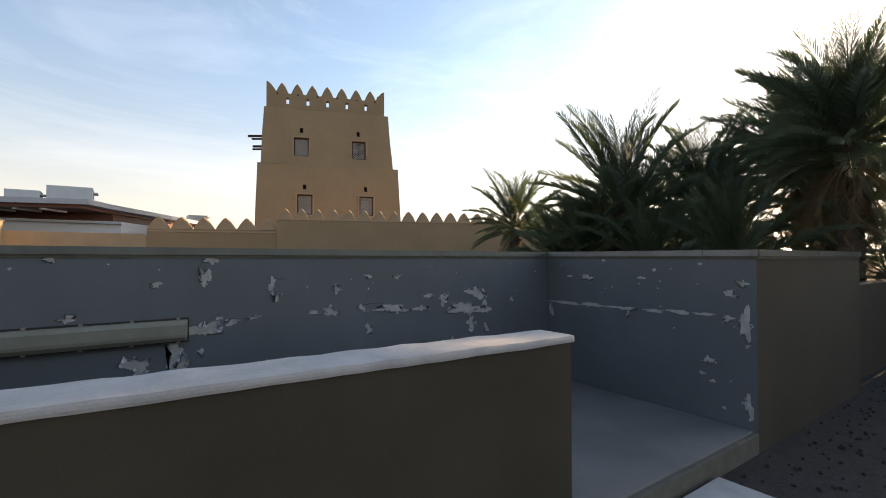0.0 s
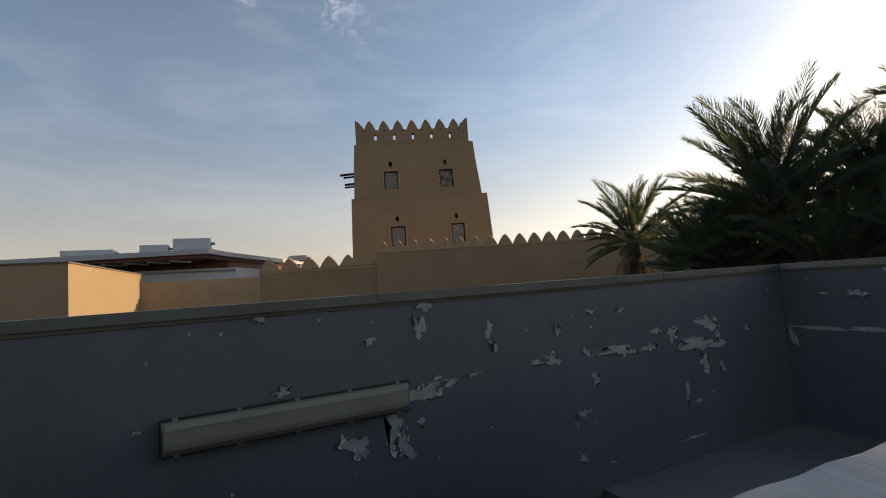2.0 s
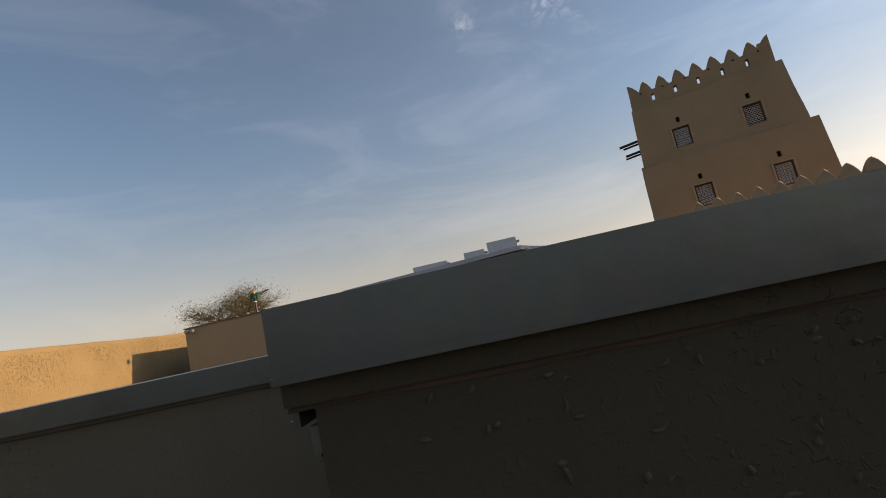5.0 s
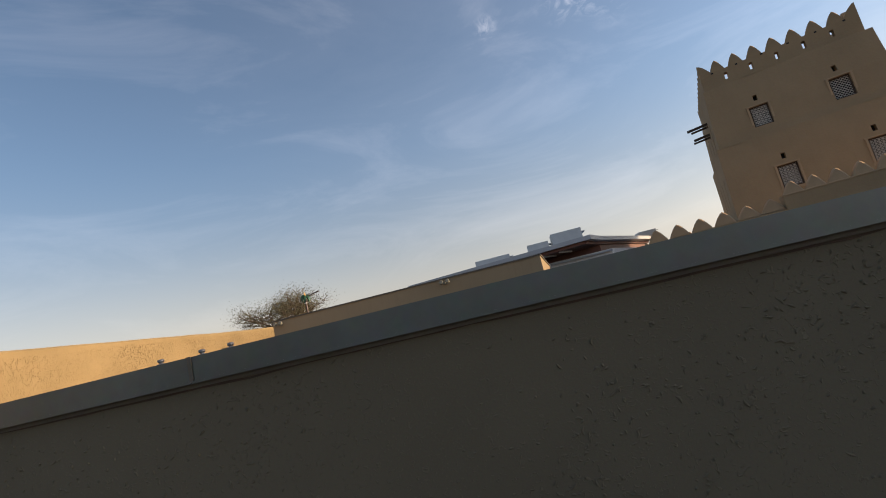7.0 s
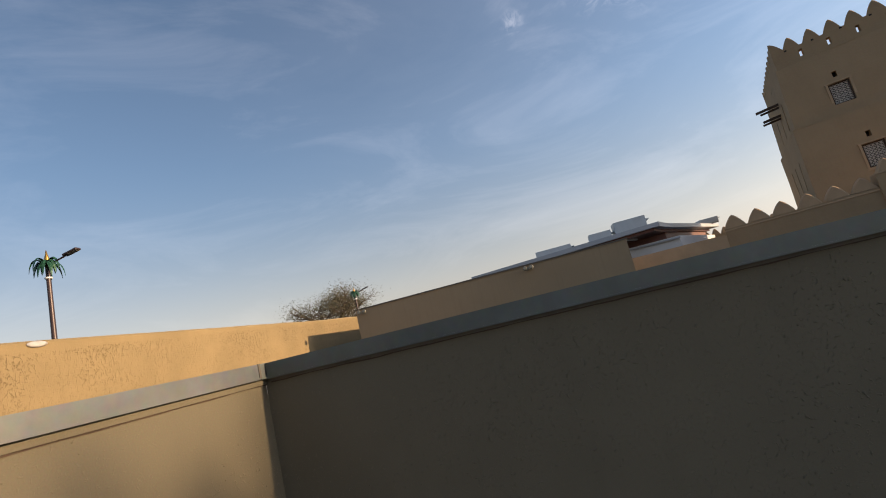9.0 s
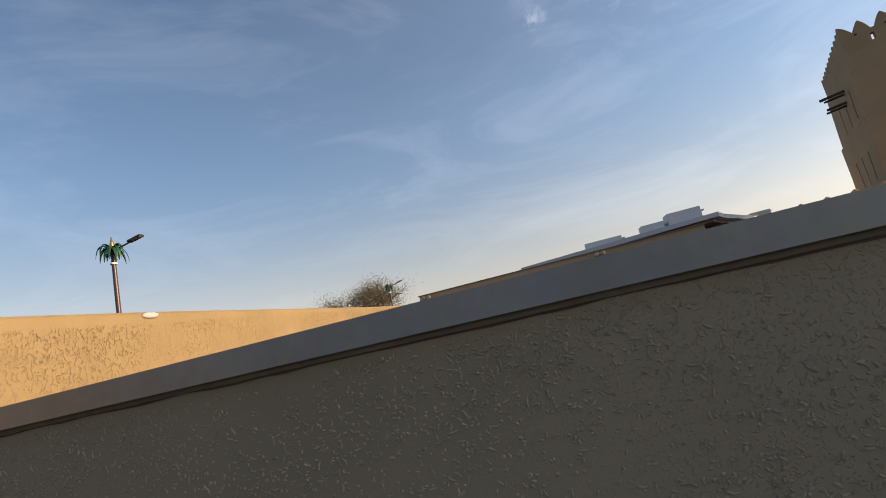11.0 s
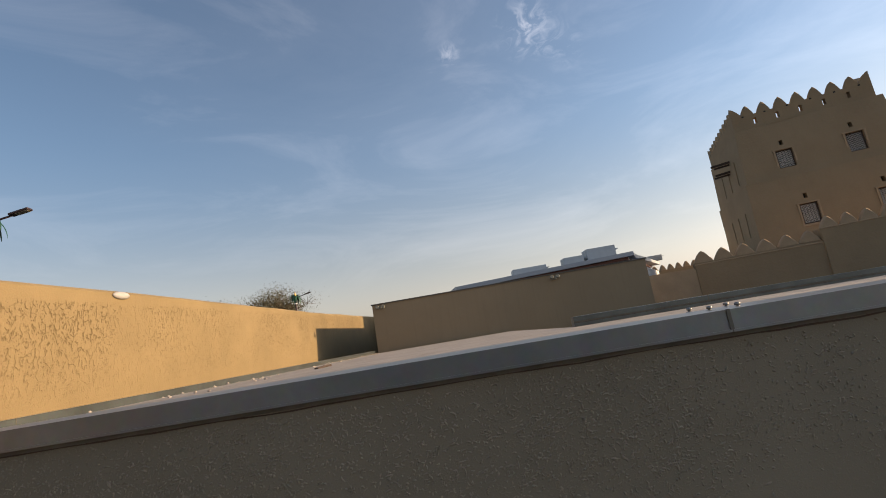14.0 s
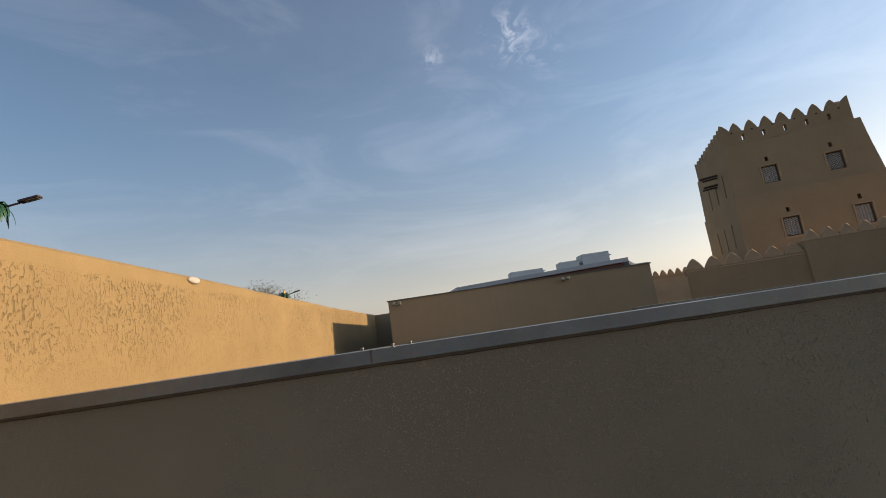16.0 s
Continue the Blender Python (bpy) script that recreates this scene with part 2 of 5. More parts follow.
PLASTIC = material("aged_lamp_plastic", (0.22, 0.215, 0.17), 0.5, vary=0.12, scale=5, fine=40, bump=0.08, streak=0.3, stain=(0.15, 0.13, 0.1), spec=0.3)
DIFFUSER = material("lamp_diffuser", (0.22, 0.213, 0.168), 0.45, vary=0.10, scale=5, fine=40, bump=0.05, streak=0.2, stain=(0.18, 0.165, 0.13), spec=0.3)
LAMP_POLE = material("brown_pole_paint", (0.055, 0.035, 0.035), 0.4, metal=0.3, vary=0.15)
GOLD = material("gold_collar", (0.45, 0.26, 0.06), 0.35, metal=0.8, vary=0.15)
GREEN_LEAF_METAL = material("green_metal_leaf", (0.02, 0.085, 0.045), 0.4, metal=0.2, vary=0.2)
FROND = material("palm_frond", (0.125, 0.15, 0.09), 0.36, vary=0.25, scale=3, fine=20, per_object=0.35, spec=0.55)
FROND_DRY = material("dry_palm_frond", (0.25, 0.18, 0.10), 0.8, vary=0.3, scale=3, fine=20, per_object=0.35, spec=0.2)
BARK = material("palm_trunk", (0.12, 0.085, 0.055), 0.95, vary=0.35, scale=8, fine=40, bump=1.0, bump_dist=0.03)
THORN_LEAF = material("ghaf_leaf", (0.13, 0.12, 0.065), 0.8, vary=0.3, scale=3, fine=20)
STEEL = material("bolt_steel", (0.30, 0.29, 0.28), 0.45, metal=0.8, vary=0.2)


def pitted(m, colour, low, high, depth):
    """Weathered pits between two heights of a wall: small upright scars, gathered in patches, darker than the render round them."""
    n, l = m.node_tree.nodes, m.node_tree.links
    b = n["Principled BSDF"]
    tc = n.new("ShaderNodeTexCoord")
    mp = n.new("ShaderNodeMapping")
    mp.inputs["Scale"].default_value = (24, 24, 13)
    l.new(tc.outputs["Object"], mp.inputs["Vector"])
    pits, patches = n.new("ShaderNodeTexNoise"), n.new("ShaderNodeTexNoise")
    for t, sc, det, dist in ((pits, 1.0, 3, 1.2), (patches, 0.5, 3, 0.0)):
        t.inputs["Scale"].default_value, t.inputs["Detail"].default_value, t.inputs["Distortion"].default_value = sc, det, dist
    l.new(mp.outputs["Vector"], pits.inputs["Vector"])
    l.new(tc.outputs["Object"], patches.inputs["Vector"])
    sep = n.new("ShaderNodeSeparateXYZ")
    l.new(tc.outputs["Object"], sep.inputs["Vector"])
    prev = None
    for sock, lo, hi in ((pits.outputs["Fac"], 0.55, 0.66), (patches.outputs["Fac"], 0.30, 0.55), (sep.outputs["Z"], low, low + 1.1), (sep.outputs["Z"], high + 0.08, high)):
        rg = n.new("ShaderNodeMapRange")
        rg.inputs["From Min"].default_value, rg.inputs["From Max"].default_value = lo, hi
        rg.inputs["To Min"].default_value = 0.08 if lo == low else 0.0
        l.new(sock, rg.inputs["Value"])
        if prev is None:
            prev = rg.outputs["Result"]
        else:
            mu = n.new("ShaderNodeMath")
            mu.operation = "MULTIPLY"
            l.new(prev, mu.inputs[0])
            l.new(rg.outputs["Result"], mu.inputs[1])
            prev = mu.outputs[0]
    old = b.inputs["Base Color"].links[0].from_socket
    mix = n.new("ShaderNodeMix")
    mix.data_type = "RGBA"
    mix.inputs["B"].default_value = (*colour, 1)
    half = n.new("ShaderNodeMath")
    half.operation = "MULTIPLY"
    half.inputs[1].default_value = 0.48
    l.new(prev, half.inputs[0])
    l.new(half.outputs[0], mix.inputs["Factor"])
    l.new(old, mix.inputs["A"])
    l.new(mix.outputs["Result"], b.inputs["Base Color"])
    bp = n.new("ShaderNodeBump")
    bp.invert = True
    bp.inputs["Strength"].default_value, bp.inputs["Distance"].default_value = 1.0, depth
    l.new(prev, bp.inputs["Height"])
    l.new(b.inputs["Normal"].links[0].from_socket, bp.inputs["Normal"])
    l.new(bp.outputs["Normal"], b.inputs["Normal"])


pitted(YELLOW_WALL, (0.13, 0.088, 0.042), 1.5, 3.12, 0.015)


def thin_leaf(m, colour, share):
    """Let some of the light through a leaf."""
    n, l = m.node_tree.nodes, m.node_tree.links
    tr, mix = n.new("ShaderNodeBsdfTranslucent"), n.new("ShaderNodeMixShader")
    tr.inputs["Color"].default_value = (*colour, 1)
    mix.inputs["Fac"].default_value = share
    l.new(n["Principled BSDF"].outputs["BSDF"], mix.inputs[1])
    l.new(tr.outputs["BSDF"], mix.inputs[2])
    l.new(mix.outputs["Shader"], n["Material Output"].inputs["Surface"])


thin_leaf(FROND, (0.22, 0.28, 0.16), 0.55)
thin_leaf(FROND_DRY, (0.22, 0.15, 0.07), 0.25)
thin_leaf(THORN_LEAF, (0.15, 0.14, 0.07), 0.3)


# ---- building helpers ----
def part(name, bm, mat, parent=None, label=""):
    me = bpy.data.meshes.new(name)
    bm.to_mesh(me)
    bm.free()
    for m in (mat if isinstance(mat, (list, tuple)) else (mat,)):
        me.materials.append(m)
    ob = new(name, me)
    if parent:
        ob.parent = parent
    return tagged(ob, label)


def thing(name, label, category, group="", kind="", at=(0, 0, 0)):
    e = new(name)
    e.empty_display_size = 0.2
    e.matrix_world = at if isinstance(at, Matrix) else Matrix.Translation(at)
    return tagged(e, label, category, group, kind)


def box(bm, x0, y0, z0, x1, y1, z1, bevel=0.0, m=None, mat=0):
    vs = [bm.verts.new(Vector(p) if m is None else m @ Vector(p)) for p in
          ((x0, y0, z0), (x1, y0, z0), (x1, y1, z0), (x0, y1, z0), (x0, y0, z1), (x1, y0, z1), (x1, y1, z1), (x0, y1, z1))]
    fs = [bm.faces.new([vs[i] for i in f]) for f in ((3, 2, 1, 0), (4, 5, 6, 7), (0, 1, 5, 4), (1, 2, 6, 5), (2, 3, 7, 6), (3, 0, 4, 7))]
    for f in fs:
        f.material_index = mat
    if bevel:
        es = {e for f in fs for e in f.edges}
        bmesh.ops.bevel(bm, geom=list(es), offset=bevel, segments=2, affect="EDGES", profile=0.6)
    return fs


def one_box(name, dims, mat, parent=None, label="", bevel=0.0, m=None):
    bm = bmesh.new()
    box(bm, *dims, bevel, m)
    return part(name, bm, mat, parent, label)


def prism(bm, pts, z0, z1, m=None):
    """A polygon, counter-clockwise seen from above, drawn up from z0 to z1."""
    m = m or Matrix()
    lo, hi = [bm.verts.new(m @ Vector((x, y, z0))) for x, y in pts], [bm.verts.new(m @ Vector((x, y, z1))) for x, y in pts]
    bm.faces.new(hi), bm.faces.new(lo[::-1])
    k = len(pts)
    for i in range(k):
        bm.faces.new((lo[i], lo[(i + 1) % k], hi[(i + 1) % k], hi[i]))


def tube(bm, p0, p1, r0, r1=None, sides=12, caps=True):
    p0, p1 = Vector(p0), Vector(p1)
    r1 = r0 if r1 is None else r1
    q = (p1 - p0).to_track_quat("Z", "Y")
    rings = []
    for p, r in ((p0, r0), (p1, r1)):
        rings.append([bm.verts.new(p + q @ Vector((r * math.cos(a), r * math.sin(a), 0))) for a in [2 * math.pi * i / sides for i in range(sides)]])
    for i in range(sides):
        f = bm.faces.new((rings[0][i], rings[0][(i + 1) % sides], rings[1][(i + 1) % sides], rings[1][i]))
        f.smooth = True
    if caps:
        bm.faces.new(rings[0][::-1]), bm.faces.new(rings[1])


def lathe(bm, profile, sides=16, m=None):
    """Turn (radius, height) pairs round the z axis."""
    m = m or Matrix()
    rings = [[bm.verts.new(m @ Vector((r * math.cos(2 * math.pi * i / sides), r * math.sin(2 * math.pi * i / sides), z))) for i in range(sides)] for r, z in profile]
    for a, b in zip(rings, rings[1:]):
        for i in range(sides):
            f = bm.faces.new((a[i], a[(i + 1) % sides], b[(i + 1) % sides], b[i]))
            f.smooth = True
    bm.faces.new(rings[0][::-1]), bm.faces.new(rings[-1])


def roughen(bm, amount, size=1.0, cuts=0):
    """Make a surface uneven, as hand-laid render is."""
    if cuts:
        bmesh.ops.subdivide_edges(bm, edges=bm.edges[:], cuts=cuts, use_grid_fill=True)
    for v in bm.verts:
        v.co += noise.noise_vector(v.co * size) * amount


# ---- ground, with the stair pit let into it ----
GROUND = -0.06
bm = bmesh.new()
xs, ys = [-3000, -60, -1.752, 2.13, 60, 3000], [-3000, -60, 2.07, 4.09, 60, 3000]
grid = {(i, j): bm.verts.new((x, y, GROUND)) for i, x in enumerate(xs) for j, y in enumerate(ys)}
for i in range(5):
    for j in range(5):
        if (i, j) != (2, 2):
            bm.faces.new((grid[i, j], grid[i + 1, j], grid[i + 1, j + 1], grid[i, j + 1]))
tagged(part("ground", bm, GRAVEL), "dark gravel and dry soil ground", "ground", kind="structure")

# scattered stones by the landing
bm = bmesh.new()
for _ in range(900):
    x, y = random.uniform(2.4, 8.5), random.uniform(-1.5, 1.72)
    r = random.uniform(0.008, 0.026)
    bmesh.ops.create_icosphere(bm, subdivisions=1, radius=r, matrix=pose(x, y, GROUND + r * 0.4, random.uniform(0, 90), random.uniform(0, 90), 0) @ Matrix.Diagonal((1, random.uniform(0.6, 1), 0.7, 1)))
tagged(part("loose_stones", bm, GRAVEL), "small dark stones scattered over the soil", "stones", kind="stuff")

# ---- the stairwell ----
WELL_N, WELL_E, WELL_W, TOP = 4.09, 4.64, -1.752, 1.687
bm = bmesh.new()
box(bm, WELL_W, WELL_N, -2.4, WELL_E + 0.25, WELL_N + 0.25, 1.62)
wall_north = tagged(part("wall_north", bm, BLUE_PAINT), "blue-grey painted stairwell wall with peeling patches", "wall", kind="structure")

bm = bmesh.new()
box(bm, WELL_E, 1.765, -0.3, 7.6, WELL_N - 0.003, 1.62)
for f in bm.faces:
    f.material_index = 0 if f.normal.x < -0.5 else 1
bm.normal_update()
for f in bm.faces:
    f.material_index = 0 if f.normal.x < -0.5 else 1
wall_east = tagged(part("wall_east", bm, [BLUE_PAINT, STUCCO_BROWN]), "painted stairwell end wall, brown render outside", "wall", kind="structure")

bm = bmesh.new()
box(bm, 7.6, 1.95, -0.3, 13.0, 2.2, 1.22, 0.01)
tagged(part("wall_garden_east", bm, STUCCO_BROWN), "lower brown rendered garden wall", "wall", kind="structure")

# added out of view, to keep the low sun off the ground by the landing
bm = bmesh.new()
box(bm, 13.0, -12.0, -0.3, 13.25, 1.94, 2.6, 0.01)
tagged(part("shade_wall_east", bm, STUCCO_BROWN), "unseen plain brown wall added to shade the ground", "wall", kind="structure")

# low parapet along the stair, with a rounded white-painted cap
bm = bmesh.new()
prism(bm, [(WELL_W + 0.002, 1.975), (2.27, 1.788), (2.27, 2.02), (WELL_W + 0.002, 2.255)], -2.4, 1.124)
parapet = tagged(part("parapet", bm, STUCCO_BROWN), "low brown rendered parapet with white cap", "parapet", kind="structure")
bm = bmesh.new()
prism(bm, [(WELL_W + 0.002, 1.962), (2.285, 1.772), (2.285, 2.034), (WELL_W + 0.002, 2.268)], 1.122, 1.166)
bmesh.ops.bevel(bm, geom=bm.edges[:], offset=0.016, segments=2, affect="EDGES", profile=0.6)
bmesh.ops.subdivide_edges(bm, edges=[e for e in bm.edges if e.calc_length() > 1], cuts=60)
bmesh.ops.triangulate(bm, faces=[f for f in bm.faces if len(f.verts) > 4])
roughen(bm, 0.006, 7.0)
part("cap", bm, CAP_WHITE, parapet, "chipped white-painted cap")

# landing and the steps that go down from it
bm = bmesh.new()
box(bm, 2.13, 1.80, -0.5, WELL_E - 0.002, WELL_N - 0.002, 0.12, 0.006)
landing = tagged(part("landing", bm, SLAB), "dusty grey screed stair landing", "landing", kind="structure")
bm = bmesh.new()
box(bm, 2.285, 1.758, -0.3, WELL_E - 0.003, 1.799, 0.105, 0.006)
part("edging", bm, SEALANT, landing, "worn dark edging strip")
steps = tagged(thing("stair", "grey concrete steps going down between walls", "stair", kind="structure"))
for i in range(12):
    one_box("step", (2.13 - 0.3 * (i + 1), 2.083, -2.5, 2.13 - 0.3 * i - 0.002, WELL_N - 0.003, 0.12 - 0.175 * (i + 1)), SLAB, steps, bevel=0.008)
tagged(one_box("pit_floor", (WELL_W + 0.004, 2.083, -2.5, -1.472, WELL_N - 0.003, -2.0), SLAB), "grey concrete floor at the stair's foot", "floor", kind="structure")

bm = bmesh.new()
box(bm, 2.45, 0.95, GROUND, 3.82, 1.72, GROUND + 0.05, 0.012)
roughen(bm, 0.004, 4.0, 2)
tagged(part("paving_slab", bm, CAP_WHITE), "pale concrete slab on the soil before the landing", "paving slab")

# ---- the low flat-roofed block ----
# outline, counter-clockwise from above; the front steps back between x = -3.05 and x = -8.24
FRONT, BACK, CORNER, INNER, TOP3 = 1.435, 2.50, -8.322, -8.272, 1.695
WEST_X, ANNEX_Y, REAR, WING = -15.78, 18.76, 7.02, -10.3
FOOT = [(WELL_W, 1.885), (WELL_W, REAR), (WING, REAR), (WING, 18.67), (-15.6, ANNEX_Y), (WEST_X, ANNEX_Y), (WEST_X, FRONT), (CORNER, FRONT), (INNER, BACK), (-3.05, BACK), (-3.05, 1.885)]
LOW = [(WELL_W, 1.885), (WELL_W, 2.083), (-2.95, 2.083), (-2.95, WELL_N), (WELL_W, WELL_N)] + FOOT[1:]
PASSAGE = 1.09                                        # underside of the wall over the stair


def roof_z(y):                                        # the roof falls gently towards the annex
    return 1.60 - 0.022 * (y - FRONT)


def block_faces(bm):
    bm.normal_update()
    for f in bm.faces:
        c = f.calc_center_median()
        # 3 is the darkened render, on the set-back front and the return
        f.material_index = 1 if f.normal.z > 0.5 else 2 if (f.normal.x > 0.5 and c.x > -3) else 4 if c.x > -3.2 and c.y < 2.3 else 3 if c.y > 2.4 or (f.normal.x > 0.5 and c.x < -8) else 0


bm = bmesh.new()
prism(bm, FOOT, PASSAGE, 1.6)
for v in bm.verts:
    if v.co.z > 1.5:
        v.co.z = roof_z(v.co.y)
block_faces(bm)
block = tagged(part("low_building", bm, [STUCCO, ROOF, WHITE_PAINT_OLD, STUCCO_SMOOTH_SHADED, STUCCO_BROWN]), "low beige stucco block with flat roof", "building", kind="structure")
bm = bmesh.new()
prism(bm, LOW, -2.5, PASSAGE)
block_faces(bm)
part("lower_wall", bm, [STUCCO, ROOF, STUCCO_BROWN, STUCCO_SMOOTH_SHADED, STUCCO_BROWN], block)


BLOCK_MATS = [STUCCO, ROOF, WHITE_PAINT_OLD, STUCCO_SMOOTH_SHADED, STUCCO_BROWN]


def kerb(a, b, deep, za, zb, mats=None):
    """The raised edge of the roof from a to b (x, y), deep metres wide towards the left of that way, its top going from za to zb."""
    a, b = Vector(a), Vector(b)
    n = (b - a).normalized()
    n = Vector((-n.y, n.x)) * deep
    bm = bmesh.new()
    quad = [(a, za), (b, zb), (b + n, zb), (a + n, za)]
    lo, hi = [bm.verts.new((*p, roof_z(p.y))) for p, z in quad], [bm.verts.new((*p, z)) for p, z in quad]
    bm.faces.new(hi)
    for i in range(4):
        bm.faces.new((lo[i], lo[(i + 1) % 4], hi[(i + 1) % 4], hi[i]))
    bmesh.ops.recalc_face_normals(bm, faces=bm.faces[:])
    if not mats:
        block_faces(bm)
    part("kerb", bm, mats or BLOCK_MATS, block)


def coping(name, parent, a, b, joints, out, z=TOP, mat=METAL, h=0.046, ends=(0.0, 0.0), drip=0.024, proud=1.0, z_end=None, drip_mat=SEALANT):
    """Metal edge trim from a to b (x, y) along a wall top: a folded fascia in lengths that meet at the joints (metres from a), and a drip strip below."""
    a, b, out = Vector((*a, 0)), Vector((*b, 0)), Vector((*out, 0))
    way = (b - a).normalized()
    full = (b - a).length
    m = Matrix.Identity(4)
    m.col[0][:3], m.col[1][:3], m.col[2][:3], m.col[3][:3] = way, -out, (0, 0, 1), (*a.xy, 0)
    cuts = [-ends[0]] + list(joints) + [full + ends[1]]
    made = []

    def lean(bm):
        for v in bm.verts:
            v.co.z += ((z if z_end is None else z_end) - z) * (v.co - a).dot(way) / full
    for s, e in zip(cuts, cuts[1:]):
        bm = bmesh.new()
        g = 0.0015
        box(bm, s + g, -0.022 * proud, z - h, e - g, -0.016 * proud, z, 0, m)
        box(bm, s + g, -0.016 * proud, z - 0.006, e - g, 0.14, z, 0, m)
        box(bm, s + g, -0.025 * proud, z - h - 0.006, e - g, -0.016 * proud, z - h, 0, m)
        lean(bm)
        made.append(part("coping", bm, mat, parent, name))
        bm = bmesh.new()
        box(bm, s, -0.008 * proud, z - h - 0.004 - drip, e, 0.004, z - h - 0.006, 0, m)
        lean(bm)
        part("drip_strip", bm, drip_mat, parent)
        # a thin, dark, uneven line along the drip strip's lower edge
        bm = bmesh.new()
        steps_n = max(2, int((e - s) / 0.06))
        prev = None
        for i in range(steps_n + 1):
            u = s + (e - s) * i / steps_n
            dz = 0.004 * noise.noise(Vector((u * 9, a.x, a.y))) + 0.002 * noise.noise(Vector((u * 31, a.y, 2)))
            t = 0.0022 + 0.0014 * noise.noise(Vector((u * 17, 5, a.x)))
            cur = [bm.verts.new(m @ Vector((u, -0.0022, z - h - 0.006 - drip + dz - t))), bm.verts.new(m @ Vector((u, -0.0022, z - h - 0.006 - drip + dz + t)))]
            if prev:
                bm.faces.new((prev[0], cur[0], cur[1], prev[1]))
            prev = cur
        lean(bm)
        part("drip_edge_line", bm, TIMBER, parent, "thin dark wavy line under the drip strip")
    for j in joints:
        bm = bmesh.new()
        box(bm, j - 0.0045, -0.0225 * proud - 0.002, z - h - 0.004, j + 0.0045, -0.0225 * proud, z + 0.001, 0, m)
        lean(bm)
        part("joint_cover", bm, SEALANT, parent, "dark joint strip")
    return m


GREY = "weathered grey metal roof trim"
kerb((-3.05, 1.885), (WELL_W - 0.25, 1.885), 0.3, 1.712, 1.712)
kerb((WELL_W, 1.885), (WELL_W, WELL_N), 0.25, 1.712, 1.655)
kerb((WELL_W, WELL_N + 0.26), (WELL_W, REAR), 0.25, 1.62, 1.60)
kerb((-3.05, BACK), (-3.05, 2.235), 0.25, 1.665, 1.665)
kerb((INNER, BACK), (-3.05, BACK), 0.25, 1.665, 1.665)
kerb((CORNER, FRONT), (INNER, BACK - 0.002), 0.25, 1.675, 1.665)
kerb((WEST_X, FRONT), (CORNER - 0.001, FRONT), 0.25, 1.675, 1.675)
coping(GREY, block, (WELL_W, 1.885), (-3.05, 1.885), [], (0, -1), ends=(0.0035, 0.022), z=1.7335, h=0.054, drip=0.022, drip_mat=STUCCO_BROWN)
coping(GREY, block, (-3.05, 1.885), (-3.05, BACK), [], (-1, 0), ends=(-0.002, -0.03))
coping(GREY, block, (-3.05, BACK), (INNER, BACK), [2.915], (0, -1), ends=(0, -0.024), h=0.050, drip=0.012)
coping(GREY, block, (INNER, BACK), (CORNER, FRONT), [0.05], Vector((1.065, -0.065)).normalized(), z=1.688, z_end=1.704, h=0.048, drip=0.022, ends=(0.0, 0.022), mat=METAL_LIT, drip_mat=STUCCO_SMOOTH_SHADED)
coping(GREY, block, (CORNER, FRONT), (WEST_X, FRONT), [2.766, 5.23], (0, -1), z=1.702, z_end=1.695, h=0.047, drip=0.013, ends=(0.0155, 0.1), mat=METAL_LIT)
coping(GREY, block, (WELL_W, WELL_N - 0.02), (WELL_W, 1.885), [0.75], (1, 0), ends=(0, 0.012), z=1.682, z_end=1.735, h=0.043, drip=0.005, proud=0.25)


def grains(label, a, b, out, z0, z1, per_metre, size, mat, seed, bare=0.0):
    """Thrown-on render: low curved ridges of mortar on the wall from a to b (x, y), thicker in patches."""
    rng = random.Random(seed)
    a, b, out = Vector((*a, 0)), Vector((*b, 0)), Vector((*out, 0)).normalized()
    way, full = (b - a).normalized(), (b - a).length
    turned = way.cross(Vector((0, 0, 1))).dot(out) < 0
    verts, faces = [], []
    for _ in range(int(full * (z1 - z0) * per_metre)):
        u, z = rng.uniform(0.03, full - 0.03), rng.uniform(z0, z1)
        thick = 0.5 + 0.9 * noise.noise(Vector((u * 1.7, z * 2.3, seed))) + 0.5 * noise.noise(Vector((u * 6, z * 6, seed + 3)))
        if rng.random() > thick - bare:
            continue
        ln, wd, hi = size * rng.uniform(0.6, 1.15) * (1.9 if rng.random() < 0.16 else 1.0), size * rng.uniform(0.42, 0.75), size * rng.uniform(0.16, 0.36)
        ang, curl = rng.gauss(-0.5, 0.8), rng.uniform(-0.9, 0.9)
        base = len(verts)
        for i in range(4):
            f = i / 3 - 0.5
            t = ang + curl * f
            cu, cz = u + math.cos(ang) * ln * f - math.sin(ang) * curl * ln * f * f, z + math.sin(ang) * ln * f + math.cos(ang) * curl * ln * f * f
            w = wd * (0.35 if i in (0, 3) else 1.0) * rng.uniform(0.8, 1.2)
            for k, lift in ((-0.5, -0.0006), (-0.22, hi * (0.5 if i in (0, 3) else 0.95)), (0.22, hi * (0.5 if i in (0, 3) else 0.95)), (0.5, -0.0006)):
                verts.append(a + way * (cu - math.sin(t) * w * k) + Vector((0, 0, cz + math.cos(t) * w * k)) + out * lift)
        for i in range(3):
            for k in range(3):
                p = base + i * 4 + k
                faces.append((p, p + 1, p + 5, p + 4) if turned else (p, p + 4, p + 5, p + 1))
    me = bpy.data.meshes.new("render_grains")
    me.from_pydata(verts, [], faces)
    me.polygons.foreach_set("use_smooth", [True] * len(faces))
    me.materials.append(mat)
    ob = new("render_grains", me)
    tagged(ob, label, "render grains", kind="stuff")


